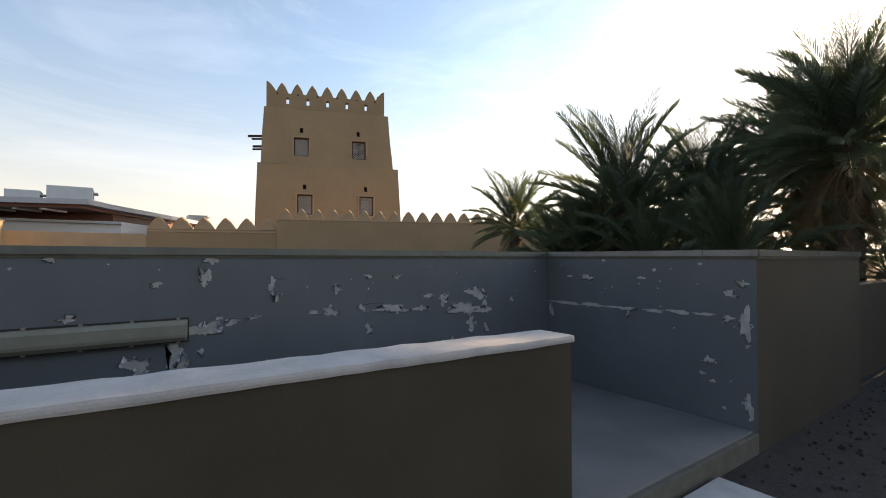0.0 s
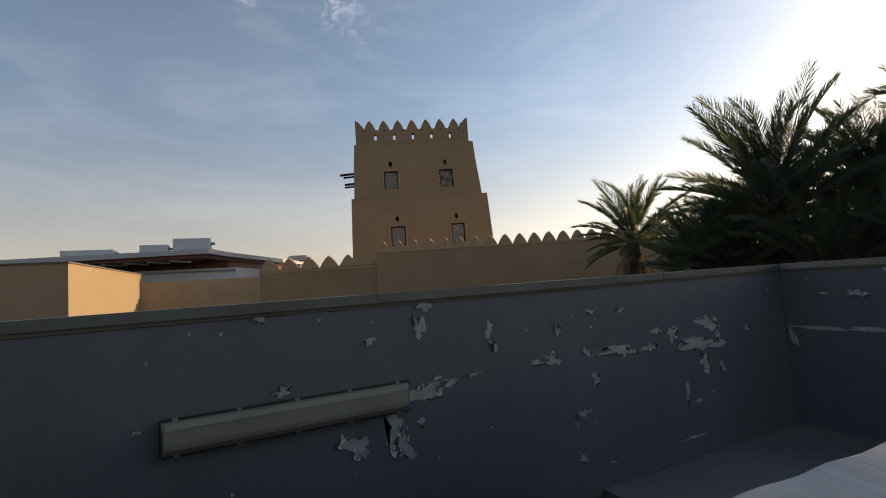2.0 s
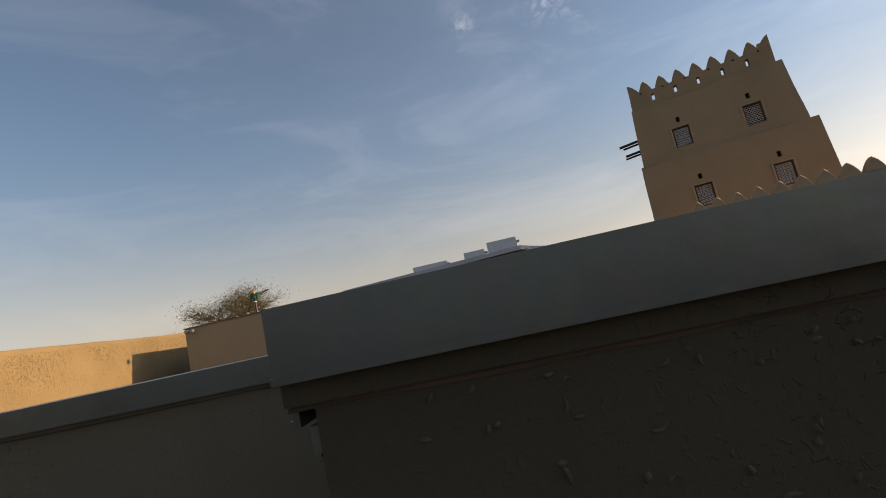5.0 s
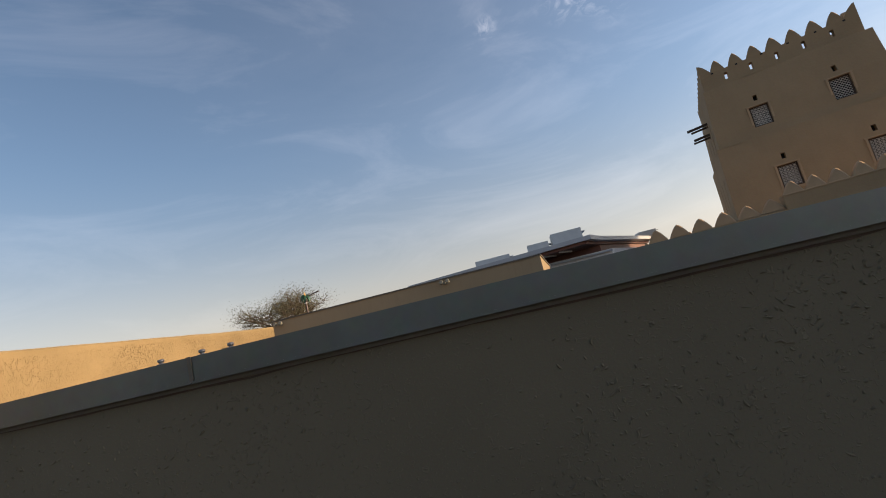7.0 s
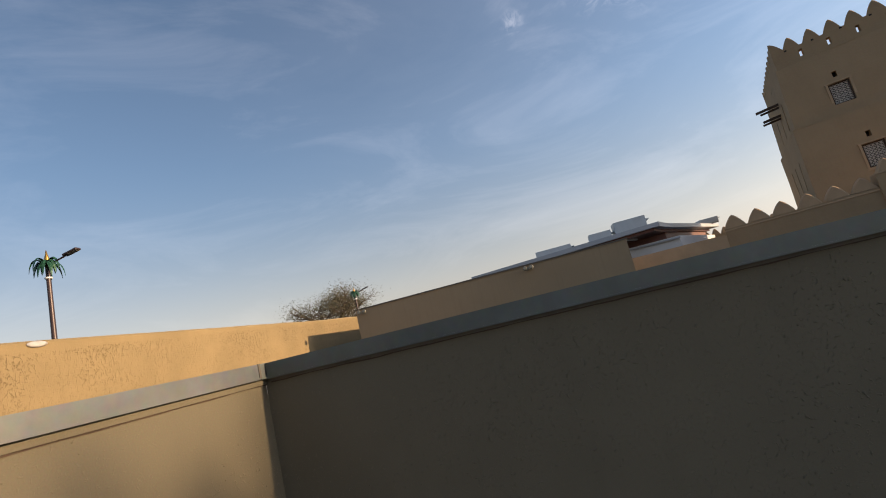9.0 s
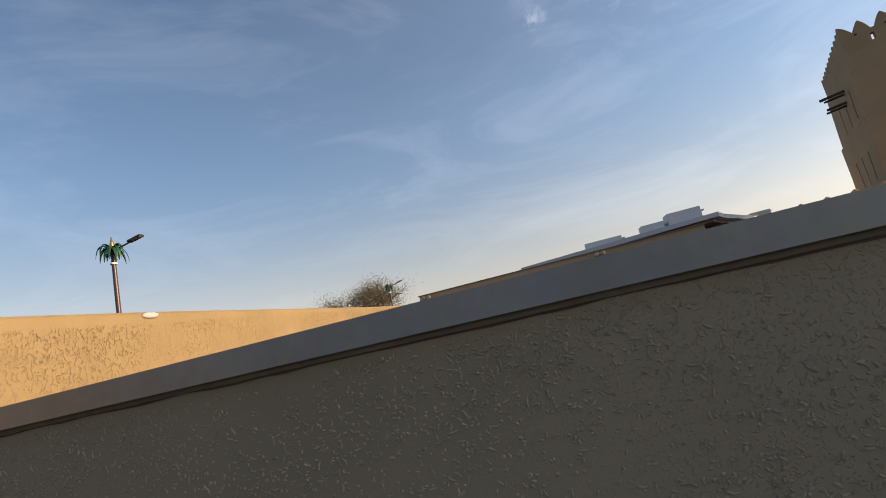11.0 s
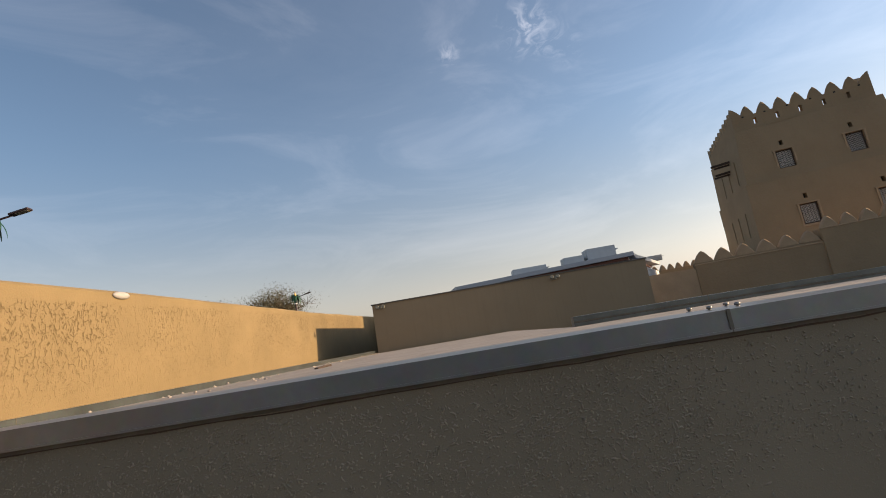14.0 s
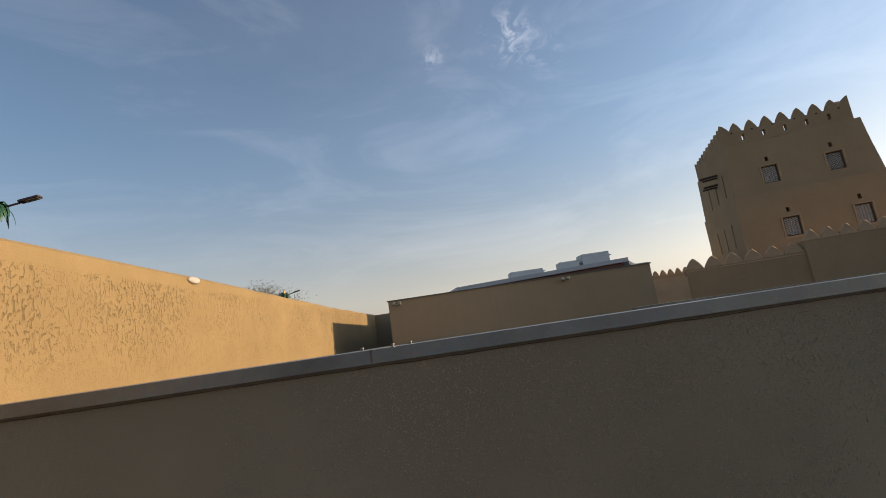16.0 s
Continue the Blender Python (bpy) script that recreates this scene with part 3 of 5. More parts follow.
ROUGH = "rough thrown-on mortar grains of the render"
grains(ROUGH, (CORNER, FRONT), (-14.2, FRONT), (0, -1), 0.85, 1.622, 8500, 0.0088, STUCCO_GRAIN, 1)
grains(ROUGH, (-3.1, BACK), (INNER, BACK), (0, -1), 0.9, 1.612, 2200, 0.0085, STUCCO_SMOOTH_SHADED, 2, bare=0.2)
grains(ROUGH, (INNER, BACK), (CORNER, FRONT), (1.065, -0.065), 0.9, 1.62, 900, 0.008, STUCCO_SMOOTH_SHADED, 3, bare=0.1)
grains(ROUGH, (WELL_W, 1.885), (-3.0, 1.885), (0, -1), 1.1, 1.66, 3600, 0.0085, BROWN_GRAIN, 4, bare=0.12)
# rear upstands seen over the roof
kerb((WEST_X + 0.12, 2.2), (WEST_X + 0.12, ANNEX_Y - 0.4), 0.12, 1.648, 1.345, METAL)
coping("grey metal roof upstand", block, (WEST_X + 0.12, 2.2), (WEST_X + 0.12, ANNEX_Y - 0.4), [1.9, 4.5, 7.15, 9.9, 12.6], (1, 0), z=1.655, z_end=1.35, h=0.09, drip=0.03, proud=0.3)
kerb((-6.0, REAR), (WING, REAR), 0.17, 1.575, 1.612, METAL)
kerb((-2.0, REAR), (-6.0, REAR), 0.17, 1.575, 1.575, METAL)
coping("grey metal roof upstand", block, (WING, REAR - 0.17), (-2.0, REAR - 0.17), [1.87, 4.4], (0, -1), z=1.62, z_end=1.578, h=0.06, drip=0.02, proud=0.3)

# coping of the stairwell walls
coping(GREY, wall_north, (WELL_E, WELL_N), (WELL_W, WELL_N), [1.67, 4.14], (0, -1), z=1.658, z_end=1.675, h=0.05, ends=(0, -0.024))
coping(GREY, wall_east, (WELL_E, 1.765), (WELL_E, WELL_N), [0.43, 1.915], (-1, 0), mat=METAL_LIT, z=1.660, h=0.05, ends=(0.022, -0.024))
coping(GREY, wall_east, (7.6, 1.765), (WELL_E, 1.765), [1.5], (0, -1), z=1.660, h=0.05, ends=(0, 0))

# ---- far walls ----
WW = [(-18.0, -6.0, 3.49), (-18.0, 9.0, 3.41), (-18.0, 19.0, 3.26), (-18.0, 32.0, 3.24)]
bm = bmesh.new()
rows = []
for k in range(len(WW) - 1):
    (xa, ya, za), (xb, yb, zb) = WW[k], WW[k + 1]
    n = 24
    for i in range(n + (k == len(WW) - 2)):
        f = i / n
        rows.append((xa + (xb - xa) * f, ya + (yb - ya) * f, za + (zb - za) * f))
vs = []
for x, y, z in rows:
    col = [bm.verts.new((x, y, zz)) for zz in (GROUND, 1.0, 2.0, z - 0.42, z - 0.05)] + [bm.verts.new((x - 0.05, y, z)), bm.verts.new((x - 0.40, y, z)), bm.verts.new((x - 0.45, y, z - 0.05)), bm.verts.new((x - 0.45, y, GROUND))]
    vs.append(col)
for a, b in zip(vs, vs[1:]):
    for i in range(8):
        bm.faces.new((a[i], b[i], b[i + 1], a[i + 1]))
bm.faces.new(vs[0]), bm.faces.new(vs[-1][::-1])
bmesh.ops.recalc_face_normals(bm, faces=bm.faces[:])
for v in bm.verts:
    v.co += noise.noise_vector(v.co * 0.8) * 0.018
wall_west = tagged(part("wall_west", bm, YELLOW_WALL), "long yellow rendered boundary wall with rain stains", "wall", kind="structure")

# tan building with a plain parapet
BX = [(-15.62, 18.78), (-4.60, 18.58), (-3.93, 26.9), (-15.2, 29.4)]
bm = bmesh.new()
prism(bm, BX, GROUND, 3.12)
annex = tagged(part("annex_building", bm, ANNEX), "plain beige rendered annex with flat roof", "building", kind="structure")
bm = bmesh.new()
prism(bm, [(-15.66, 18.74), (-4.56, 18.54), (-3.89, 26.94), (-15.24, 29.44)], 3.12, 3.17)
part("roof_trim", bm, SEALANT, annex)
bm = bmesh.new()
prism(bm, [(-17.99, 30.0), (-14.8, 29.4), (-14.8, 29.8), (-17.99, 30.4)], GROUND, 3.2)
tagged(part("wall_annex_yard", bm, ANNEX), "beige rendered yard wall behind the annex", "wall", kind="structure")
# garden wall between annex and fort
bm = bmesh.new()
prism(bm, [(-4.2, 26.70), (1.23, 26.88), (1.23, 27.2), (-4.2, 27.05)], GROUND, 2.73)
bmesh.ops.bevel(bm, geom=[e for e in bm.edges if all(v.co.z > 2 for v in e.verts)], offset=0.05, segments=2, affect="EDGES")
tagged(part("wall_garden", bm, ADOBE_LIGHT), "plain tan rendered garden wall", "wall", kind="structure")


# ---- the fort: crenellated wall and tower ----
def merlon_mesh(w, h, d, pointed=1.0):
    """One pointed rampart tooth, width w, height h, depth d, base centre at the origin."""
    bm = bmesh.new()
    prof = []
    for i in range(9):
        f = -1 + 2 * i / 8
        prof.append((f * w / 2, h * (1 - abs(f) ** 1.45 * 0.93)))
    front = [bm.verts.new((x, -d / 2, z)) for x, z in [(-w / 2, 0)] + prof + [(w / 2, 0)]]
    back = [bm.verts.new((x, d / 2, z)) for x, z in [(-w / 2, 0)] + prof + [(w / 2, 0)]]
    bm.faces.new(front[::-1]), bm.faces.new(back)
    k = len(front)
    for i in range(k):
        bm.faces.new((front[i], front[(i + 1) % k], back[(i + 1) % k], back[i]))
    bmesh.ops.recalc_face_normals(bm, faces=bm.faces[:])
    bm.edges.ensure_lookup_table()
    bmesh.ops.bevel(bm, geom=[e for e in bm.edges if e.calc_length() < d * 0.99], offset=d * 0.12, segments=1, affect="EDGES")
    me = bpy.data.meshes.new("merlon")
    bm.to_mesh(me)
    bm.free()
    return me


def put(name, me, mat, parent, m, label=""):
    if not me.materials:
        me.materials.append(mat)
    ob = new(name, me)
    ob.parent = parent
    ob.matrix_basis = m
    return tagged(ob, label)


FA = -19.5                                            # the way in which the fort's front runs
fort_wall = tagged(thing("fort_wall", "tan mud-plastered rampart wall with pointed merlons", "wall", kind="structure", at=pose(1.23, 26.85, 0, 0, 0, FA)))
bm = bmesh.new()
box(bm, 0, 0, GROUND, 6.02, 0.9, 3.0, 0.03)
roughen(bm, 0.03, 0.7, 7)
part("wall_low", bm, ADOBE, fort_wall)
bm = bmesh.new()
box(bm, 6.0, -0.12, GROUND, 40, 0.9, 3.60, 0.03)
roughen(bm, 0.03, 0.7, 11)
part("wall_high", bm, ADOBE, fort_wall)
for x0, x1, y0, z in ((0, 6.0, -0.03, 2.84), (5.98, 40, -0.15, 3.54)):
    bm = bmesh.new()
    box(bm, x0, y0, z, x1, y0 + 0.9, z + 0.07, 0.02)
    part("band", bm, ADOBE_LIGHT, fort_wall, "raised plaster band")
mer = merlon_mesh(0.74, 0.58, 0.40)
low = merlon_mesh(0.92, 0.62, 0.40)
for u in (0.47, 1.50, 2.52, 3.54, 4.54, 5.52):
    put("merlon", low, ADOBE_LIGHT, fort_wall, pose(u, 0.2, 3.0, 0, 0, random.uniform(-3, 3)))
for k in range(40):
    put("merlon", mer, ADOBE_LIGHT, fort_wall, pose(6.45 + k * 0.83, 0.12, 3.60, 0, 0, random.uniform(-3, 3)))

TX, TY = 7.69, 30.35
tower = tagged(thing("tower", "three-tiered mud-brick fort tower with lattice windows", "tower", at=pose(TX, TY, 0, 0, 0, -19.0)))
TW, TD = 7.55, 9.5


def tier(name, z0, z1, grow0, grow1, holes_front=(), holes_side=()):
    """A tapering tower storey, its front in the plane y = -grow; holes are (u0, u1, z0, z1) and go 0.35 deep."""
    bm = bmesh.new()

    def face(point, umax, holes):
        us, zs = sorted({0.0, 1.0, *[h[i] for h in holes for i in (0, 1)]}), sorted({z0, z1, *[h[i] for h in holes for i in (2, 3)]})
        us = sorted({*us, *[i / 8 for i in range(9)]})
        zs = sorted({*zs, *[z0 + (z1 - z0) * i / 4 for i in range(5)]})
        inside = lambda u, z: any(h[0] < u < h[1] and h[2] < z < h[3] for h in holes)
        vd = {}

        def vert(u, z, deep):
            key = (round(u, 4), round(z, 3), deep)
            if key not in vd:
                p = Vector(point(u, z, deep))
                if not deep:
                    p += noise.noise_vector(p * 0.6) * 0.035
                vd[key] = bm.verts.new(p)
            return vd[key]
        for a, b in zip(us, us[1:]):
            for c, d in zip(zs, zs[1:]):
                if not inside((a + b) / 2, (c + d) / 2):
                    bm.faces.new([vert(a, c, 0), vert(b, c, 0), vert(b, d, 0), vert(a, d, 0)])
        for h in holes:
            ua, za = [u for u in us if h[0] <= u <= h[1]], [z for z in zs if h[2] <= z <= h[3]]
            for p, q in zip(ua, ua[1:]):
                for z in (h[2], h[3]):
                    bm.faces.new([vert(p, z, 0), vert(q, z, 0), vert(q, z, 1), vert(p, z, 1)])
            for p, q in zip(za, za[1:]):
                for u in (h[0], h[1]):
                    bm.faces.new([vert(u, p, 0), vert(u, q, 0), vert(u, q, 1), vert(u, p, 1)])
            # the back is coloured near black for the shade inside the opening
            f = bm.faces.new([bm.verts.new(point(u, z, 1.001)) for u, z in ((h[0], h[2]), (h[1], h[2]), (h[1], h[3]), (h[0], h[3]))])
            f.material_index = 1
    g = lambda z: grow0 + (grow1 - grow0) * (z - z0) / (z1 - z0)
    gl = lambda z: 0.55 * g(z)
    yb = lambda z: TD + 0.15 - 1.0 * g(z)
    face(lambda u, z, d: (-gl(z) + u * (TW + g(z) + gl(z)), -g(z) + 0.35 * d, z), TW, holes_front)
    face(lambda u, z, d: (-gl(z) + 0.35 * d, yb(z) - u * (yb(z) + g(z)), z), TD, holes_side)
    face(lambda u, z, d: (TW + g(z), -g(z) + u * (yb(z) + g(z)), z), TD, ())
    face(lambda u, z, d: (TW + g(z) - u * (TW + g(z) + gl(z)), yb(z), z), TW, ())
    bm.faces.new([bm.verts.new((x, y, z1 - 0.01)) for x, y in ((-0.55 * grow1, -grow1), (TW + grow1, -grow1), (TW + grow1, yb(z1)), (-0.55 * grow1, yb(z1)))])
    bmesh.ops.remove_doubles(bm, verts=bm.verts[:], dist=0.002)
    bmesh.ops.recalc_face_normals(bm, faces=bm.faces[:])
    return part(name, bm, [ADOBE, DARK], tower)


def fr(px, w, grow):                                  # a place on the front, in metres from the upper left corner, as a share of a tier's width
    return (px + 0.55 * grow) / (w + 1.55 * grow)


WINS_UP, WINS_LO = ((1.70, 2.62), (5.34, 6.26)), ((1.93, 2.86), (5.80, 6.70))
hu = [(fr(a, TW, 0.42), fr(b, TW, 0.42), 8.06, 9.26) for a, b in WINS_UP] + [(fr((a + b) / 2 - 0.10, TW, 0.4), fr((a + b) / 2 + 0.10, TW, 0.4), 9.60, 9.92) for a, b in WINS_UP]
hl = [(fr(a, TW, 0.9), fr(b, TW, 0.9), 4.28, 5.55) for a, b in WINS_LO] + [(fr((a + b) / 2 - 0.12, TW, 0.88), fr((a + b) / 2 + 0.08, TW, 0.88), 5.88, 6.20) for a, b in WINS_LO]
su = [(u, u + 0.028, 7.9, 9.6) for u in (0.32, 0.55, 0.80)]
sl = [(u, u + 0.028, 4.2, 5.9) for u in (0.34, 0.56, 0.78)]
tier("upper_storey", 7.45, 11.16, 0.52, 0.22, hu, su)
tier("lower_storey", GROUND, 7.45, 1.15, 0.80, hl, sl)
# parapet of the roof, with slits through its front
bm = bmesh.new()
SL = [1.29 + 1.255 * i for i in range(5)]
cuts = [0] + [v for s in SL for v in (s - 0.09, s + 0.09)] + [TW]
for i in range(0, len(cuts), 2):
    box(bm, cuts[i], 0, 11.5, cuts[i + 1], 0.4, 11.9)
box(bm, 0, 0, 11.10, TW, 0.4, 11.5), box(bm, 0, 0, 11.9, TW, 0.4, 12.18)
box(bm, 0, 0.4, 11.10, 0.4, TD - 0.4, 12.18), box(bm, TW - 0.4, 0.4, 11.10, TW, TD - 0.4, 12.18), box(bm, 0, TD - 0.4, 11.10, TW, TD, 12.18)
part("parapet", bm, ADOBE, tower)
# solid near-black blocks, painted shade in place of real holes
for k in range(6):
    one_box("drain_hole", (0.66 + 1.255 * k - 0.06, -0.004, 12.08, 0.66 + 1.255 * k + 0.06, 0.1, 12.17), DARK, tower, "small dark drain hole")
tm = merlon_mesh(0.76, 0.70, 0.36)
for k in range(1, 8):
    put("merlon", tm, ADOBE, tower, pose(k * TW / 8, 0.2, 12.17))
    put("merlon", tm, ADOBE, tower, pose(k * TW / 8, TD - 0.2, 12.17))
for k in range(1, 10):
    for x in (0.2, TW - 0.2):
        put("merlon", tm, ADOBE, tower, pose(x, k * TD / 10, 12.17, 0, 0, 90))
for cx, cy, sx, sy in ((0, 0, 1, 1), (TW, 0, -1, 1), (0, TD, 1, -1), (TW, TD, -1, -1)):
    bm = bmesh.new()
    n = 6
    top = {}
    for i in range(n + 1):
        for j in range(n + 1):
            a, b = i / n * 0.62, j / n * 0.62
            if min(a, b) <= 0.42:
                h = 0.70 * max(0.05, 1 - (max(a, b) / 0.64) ** 1.6)
                top[i, j] = (bm.verts.new((cx + sx * a, cy + sy * b, 12.17 + h)), bm.verts.new((cx + sx * a, cy + sy * b, 12.165)))
    cells = [(i, j) for i in range(n) for j in range(n) if all(k in top for k in ((i, j), (i + 1, j), (i + 1, j + 1), (i, j + 1)))]
    edges = {}
    for i, j in cells:
        q = [(i, j), (i + 1, j), (i + 1, j + 1), (i, j + 1)]
        bm.faces.new([top[k][0] for k in q])
        for a, b in zip(q, q[1:] + q[:1]):
            edges[frozenset((a, b))] = edges.get(frozenset((a, b)), 0) + 1
    for e, c in edges.items():
        if c == 1:
            a, b = tuple(e)
            bm.faces.new([top[a][0], top[b][0], top[b][1], top[a][1]])
    bmesh.ops.recalc_face_normals(bm, faces=bm.faces[:])
    part("corner_merlon", bm, ADOBE, tower)


def lattice_window(u0, u1, z0, z1, y, diamond):
    """A carved screen in a plain surround, set into the tower's front."""
    bm = bmesh.new()
    t = 0.07
    for a in ((u0, z0, u1, z0 + t), (u0, z1 - t, u1, z1), (u0, z0 + t, u0 + t, z1 - t), (u1 - t, z0 + t, u1, z1 - t)):
        box(bm, a[0], y + 0.10, a[1], a[2], y + 0.26, a[3])
    w = part("window", bm, TIMBER, tower, "dark timber window frame")
    bm = bmesh.new()
    nu, nz = 5, 7
    du, dz = (u1 - u0 - 2 * t) / nu, (z1 - z0 - 2 * t) / nz
    for i in range(nu):
        for j in range(nz):
            cu, cz = u0 + t + (i + 0.5) * du, z0 + t + (j + 0.5) * dz
            for s in (1, -1):
                ang = math.degrees(math.atan2(dz, du)) * s
                ln = math.hypot(du, dz) / 2
                box(bm, -ln, -0.02, -0.010, ln, 0.02, 0.010, 0, pose(cu, y + 0.17 + 0.004 * s, cz, 0, -ang, 0))
            if not diamond:
                box(bm, -du / 2, -0.02, -0.006, du / 2, 0.02, 0.006, 0, pose(cu, y + 0.185, cz))
                box(bm, -0.006, -0.02, -dz / 2, 0.006, 0.02, dz / 2, 0, pose(cu, y + 0.185, cz))
    part("lattice", bm, LATTICE, w, "pale carved gypsum lattice screen")
    bm = bmesh.new()
    for a in ((u0 - 0.12, z0 - 0.14, u1 + 0.12, z0), (u0 - 0.12, z1, u1 + 0.12, z1 + 0.07), (u0 - 0.10, z0, u0, z1), (u1, z0, u1 + 0.10, z1)):
        box(bm, a[0], y - 0.05, a[1], a[2], y + 0.1, a[3], 0.012)
    part("surround", bm, ADOBE_LIGHT, w, "pale plaster window surround")


for k, (a, b) in enumerate(WINS_UP):
    lattice_window(a, b, 8.06, 9.26, -0.40, k == 1)
for k, (a, b) in enumerate(WINS_LO):
    lattice_window(a, b, 4.28, 5.55, -0.92, False)
for y, z in ((2.6, 9.95), (3.1, 9.35)):
    bm = bmesh.new()
    box(bm, -1.1 if y < 3 else -0.85, -0.09, -0.07, 0.2, 0.09, 0.07, 0.015, pose(-0.3, y, z, 0, -4, 0))
    box(bm, -0.9, 0.03, -0.2, 0.2, 0.14, -0.08, 0.015, pose(-0.3, y + 0.15, z, 0, -4, 0))
    part("beam", bm, TIMBER, tower, "dark projecting timber roof beam")


# ---- the white building behind the annex ----
pav = tagged(thing("canopy_building", "modern white building under a flat grey canopy roof", "building"))
bm = bmesh.new()
prism(bm, [(-14.0, 31.2), (0.2, 31.2), (5.2, 41.5), (5.2, 43.4), (-14.0, 43.4)], GROUND, 3.55)
part("wall", bm, WHITE_WALL, pav)
one_box("ledge", (-7.6, 31.0, 3.40, 0.20, 31.19, 3.50), GREY_PANEL, pav, "grey ledge under the canopy")
bm = bmesh.new()
prism(bm, [(-12.4, 29.0), (-1.15, 29.0), (-0.25, 31.3), (6.5, 44.0), (-15.0, 44.0)], 4.24, 4.50)
for v in bm.verts:
    v.co.z += 0.03 * min(0, v.co.x + 0.9)
part("roof", bm, GREY_PANEL, pav, "flat grey roof edge")
bm = bmesh.new()
prism(bm, [(-12.4, 29.25), (-1.45, 29.25), (-0.6, 31.4), (5.6, 43.6), (-15.0, 43.6)], 4.06, 4.235)
for v in bm.verts:
    v.co.z += 0.03 * min(0, v.co.x + 0.9)
part("soffit", bm, SOFFIT, pav, "red-brown timber soffit")
bm = bmesh.new()
prism(bm, [(-13.8, 32.6), (-0.2, 32.6), (5.0, 42.8), (-13.8, 42.8)], 3.552, 4.07)
for v in bm.verts:
    if v.co.z > 4:
        v.co.z += 0.03 * min(0, v.co.x + 0.9)
part("inner_wall", bm, SOFFIT, pav, "red-brown panelled upper wall")
for k in range(9):
    one_box("fin", (-0.055, -0.9, -0.05, 0.055, 0.9, 0.05), FIN, pav, bevel=0.01, m=pose(-2.6 - 1.0 * k, 30.3, 3.96 - 0.03 * k, 0, 0, -28))
for x in (-6.9, -6.2):
    w = one_box("window", (x - 0.30, 31.12, 3.0, x + 0.30, 31.21, 3.38), DARK, pav, "small dark window")
    one_box("frame", (x - 0.34, 31.10, 2.95, x + 0.34, 31.13, 3.0), WHITE_WALL, w)

GROUP_AC = "air-conditioning units on the roof"


def ac_unit(x0, x1, y0, y1, z0, z1, step=0.0):
    u = tagged(thing("air_conditioner", "pale grey rooftop air-conditioning unit", "air conditioner", GROUP_AC, at=((x0 + x1) / 2, (y0 + y1) / 2, z0)))
    w, d, h = (x1 - x0) / 2, (y1 - y0) / 2, z1 - z0
    one_box("housing", (-w, -d, 0.06, w, d, h), AC_GREY, u, bevel=0.02)
    one_box("base_rail", (-w, -d + 0.1, 0, w, -d + 0.2, 0.06), STEEL, u)
    one_box("base_rail", (-w, d - 0.2, 0, w, d - 0.1, 0.06), STEEL, u)
    for k in range(5):
        one_box("louvre", (w, -d * 0.75, h * (0.2 + 0.13 * k), w + 0.02, d * 0.75, h * (0.27 + 0.13 * k)), STEEL, u)
    one_box("hood", (w + 0.002, -d * 0.8, h * 0.70, w + 0.22, d * 0.8, h * 0.76), AC_GREY, u, bevel=0.01)
    if step:
        one_box("fan_section", (-w, -d * 0.9, h, w - step, d * 0.9, h + 0.22), AC_GREY, u, bevel=0.02)


ac_unit(-8.35, -6.0, 32.2, 33.6, 4.24, 4.92)
ac_unit(-4.75, -3.35, 32.2, 33.4, 4.36, 5.12)
ac_unit(-3.1, -1.12, 32.2, 33.6, 4.44, 5.46)
ac_unit(4.6, 6.0, 42.0, 43.5, 4.5, 5.0)

# far crenellated wall and low roofs beyond
far_wall = tagged(thing("far_fort_wall", "distant tan wall with pointed merlons", "wall", kind="structure", at=pose(2.5, 46.0, 0, 0, 0, -2)))
one_box("wall", (0, 0, GROUND, 14, 0.5, 3.72), ADOBE, far_wall)
fm = merlon_mesh(0.62, 0.55, 0.35)
for k in range(18):
    put("merlon", fm, ADOBE_LIGHT, far_wall, pose(0.4 + 0.76 * k, 0.22, 3.71))


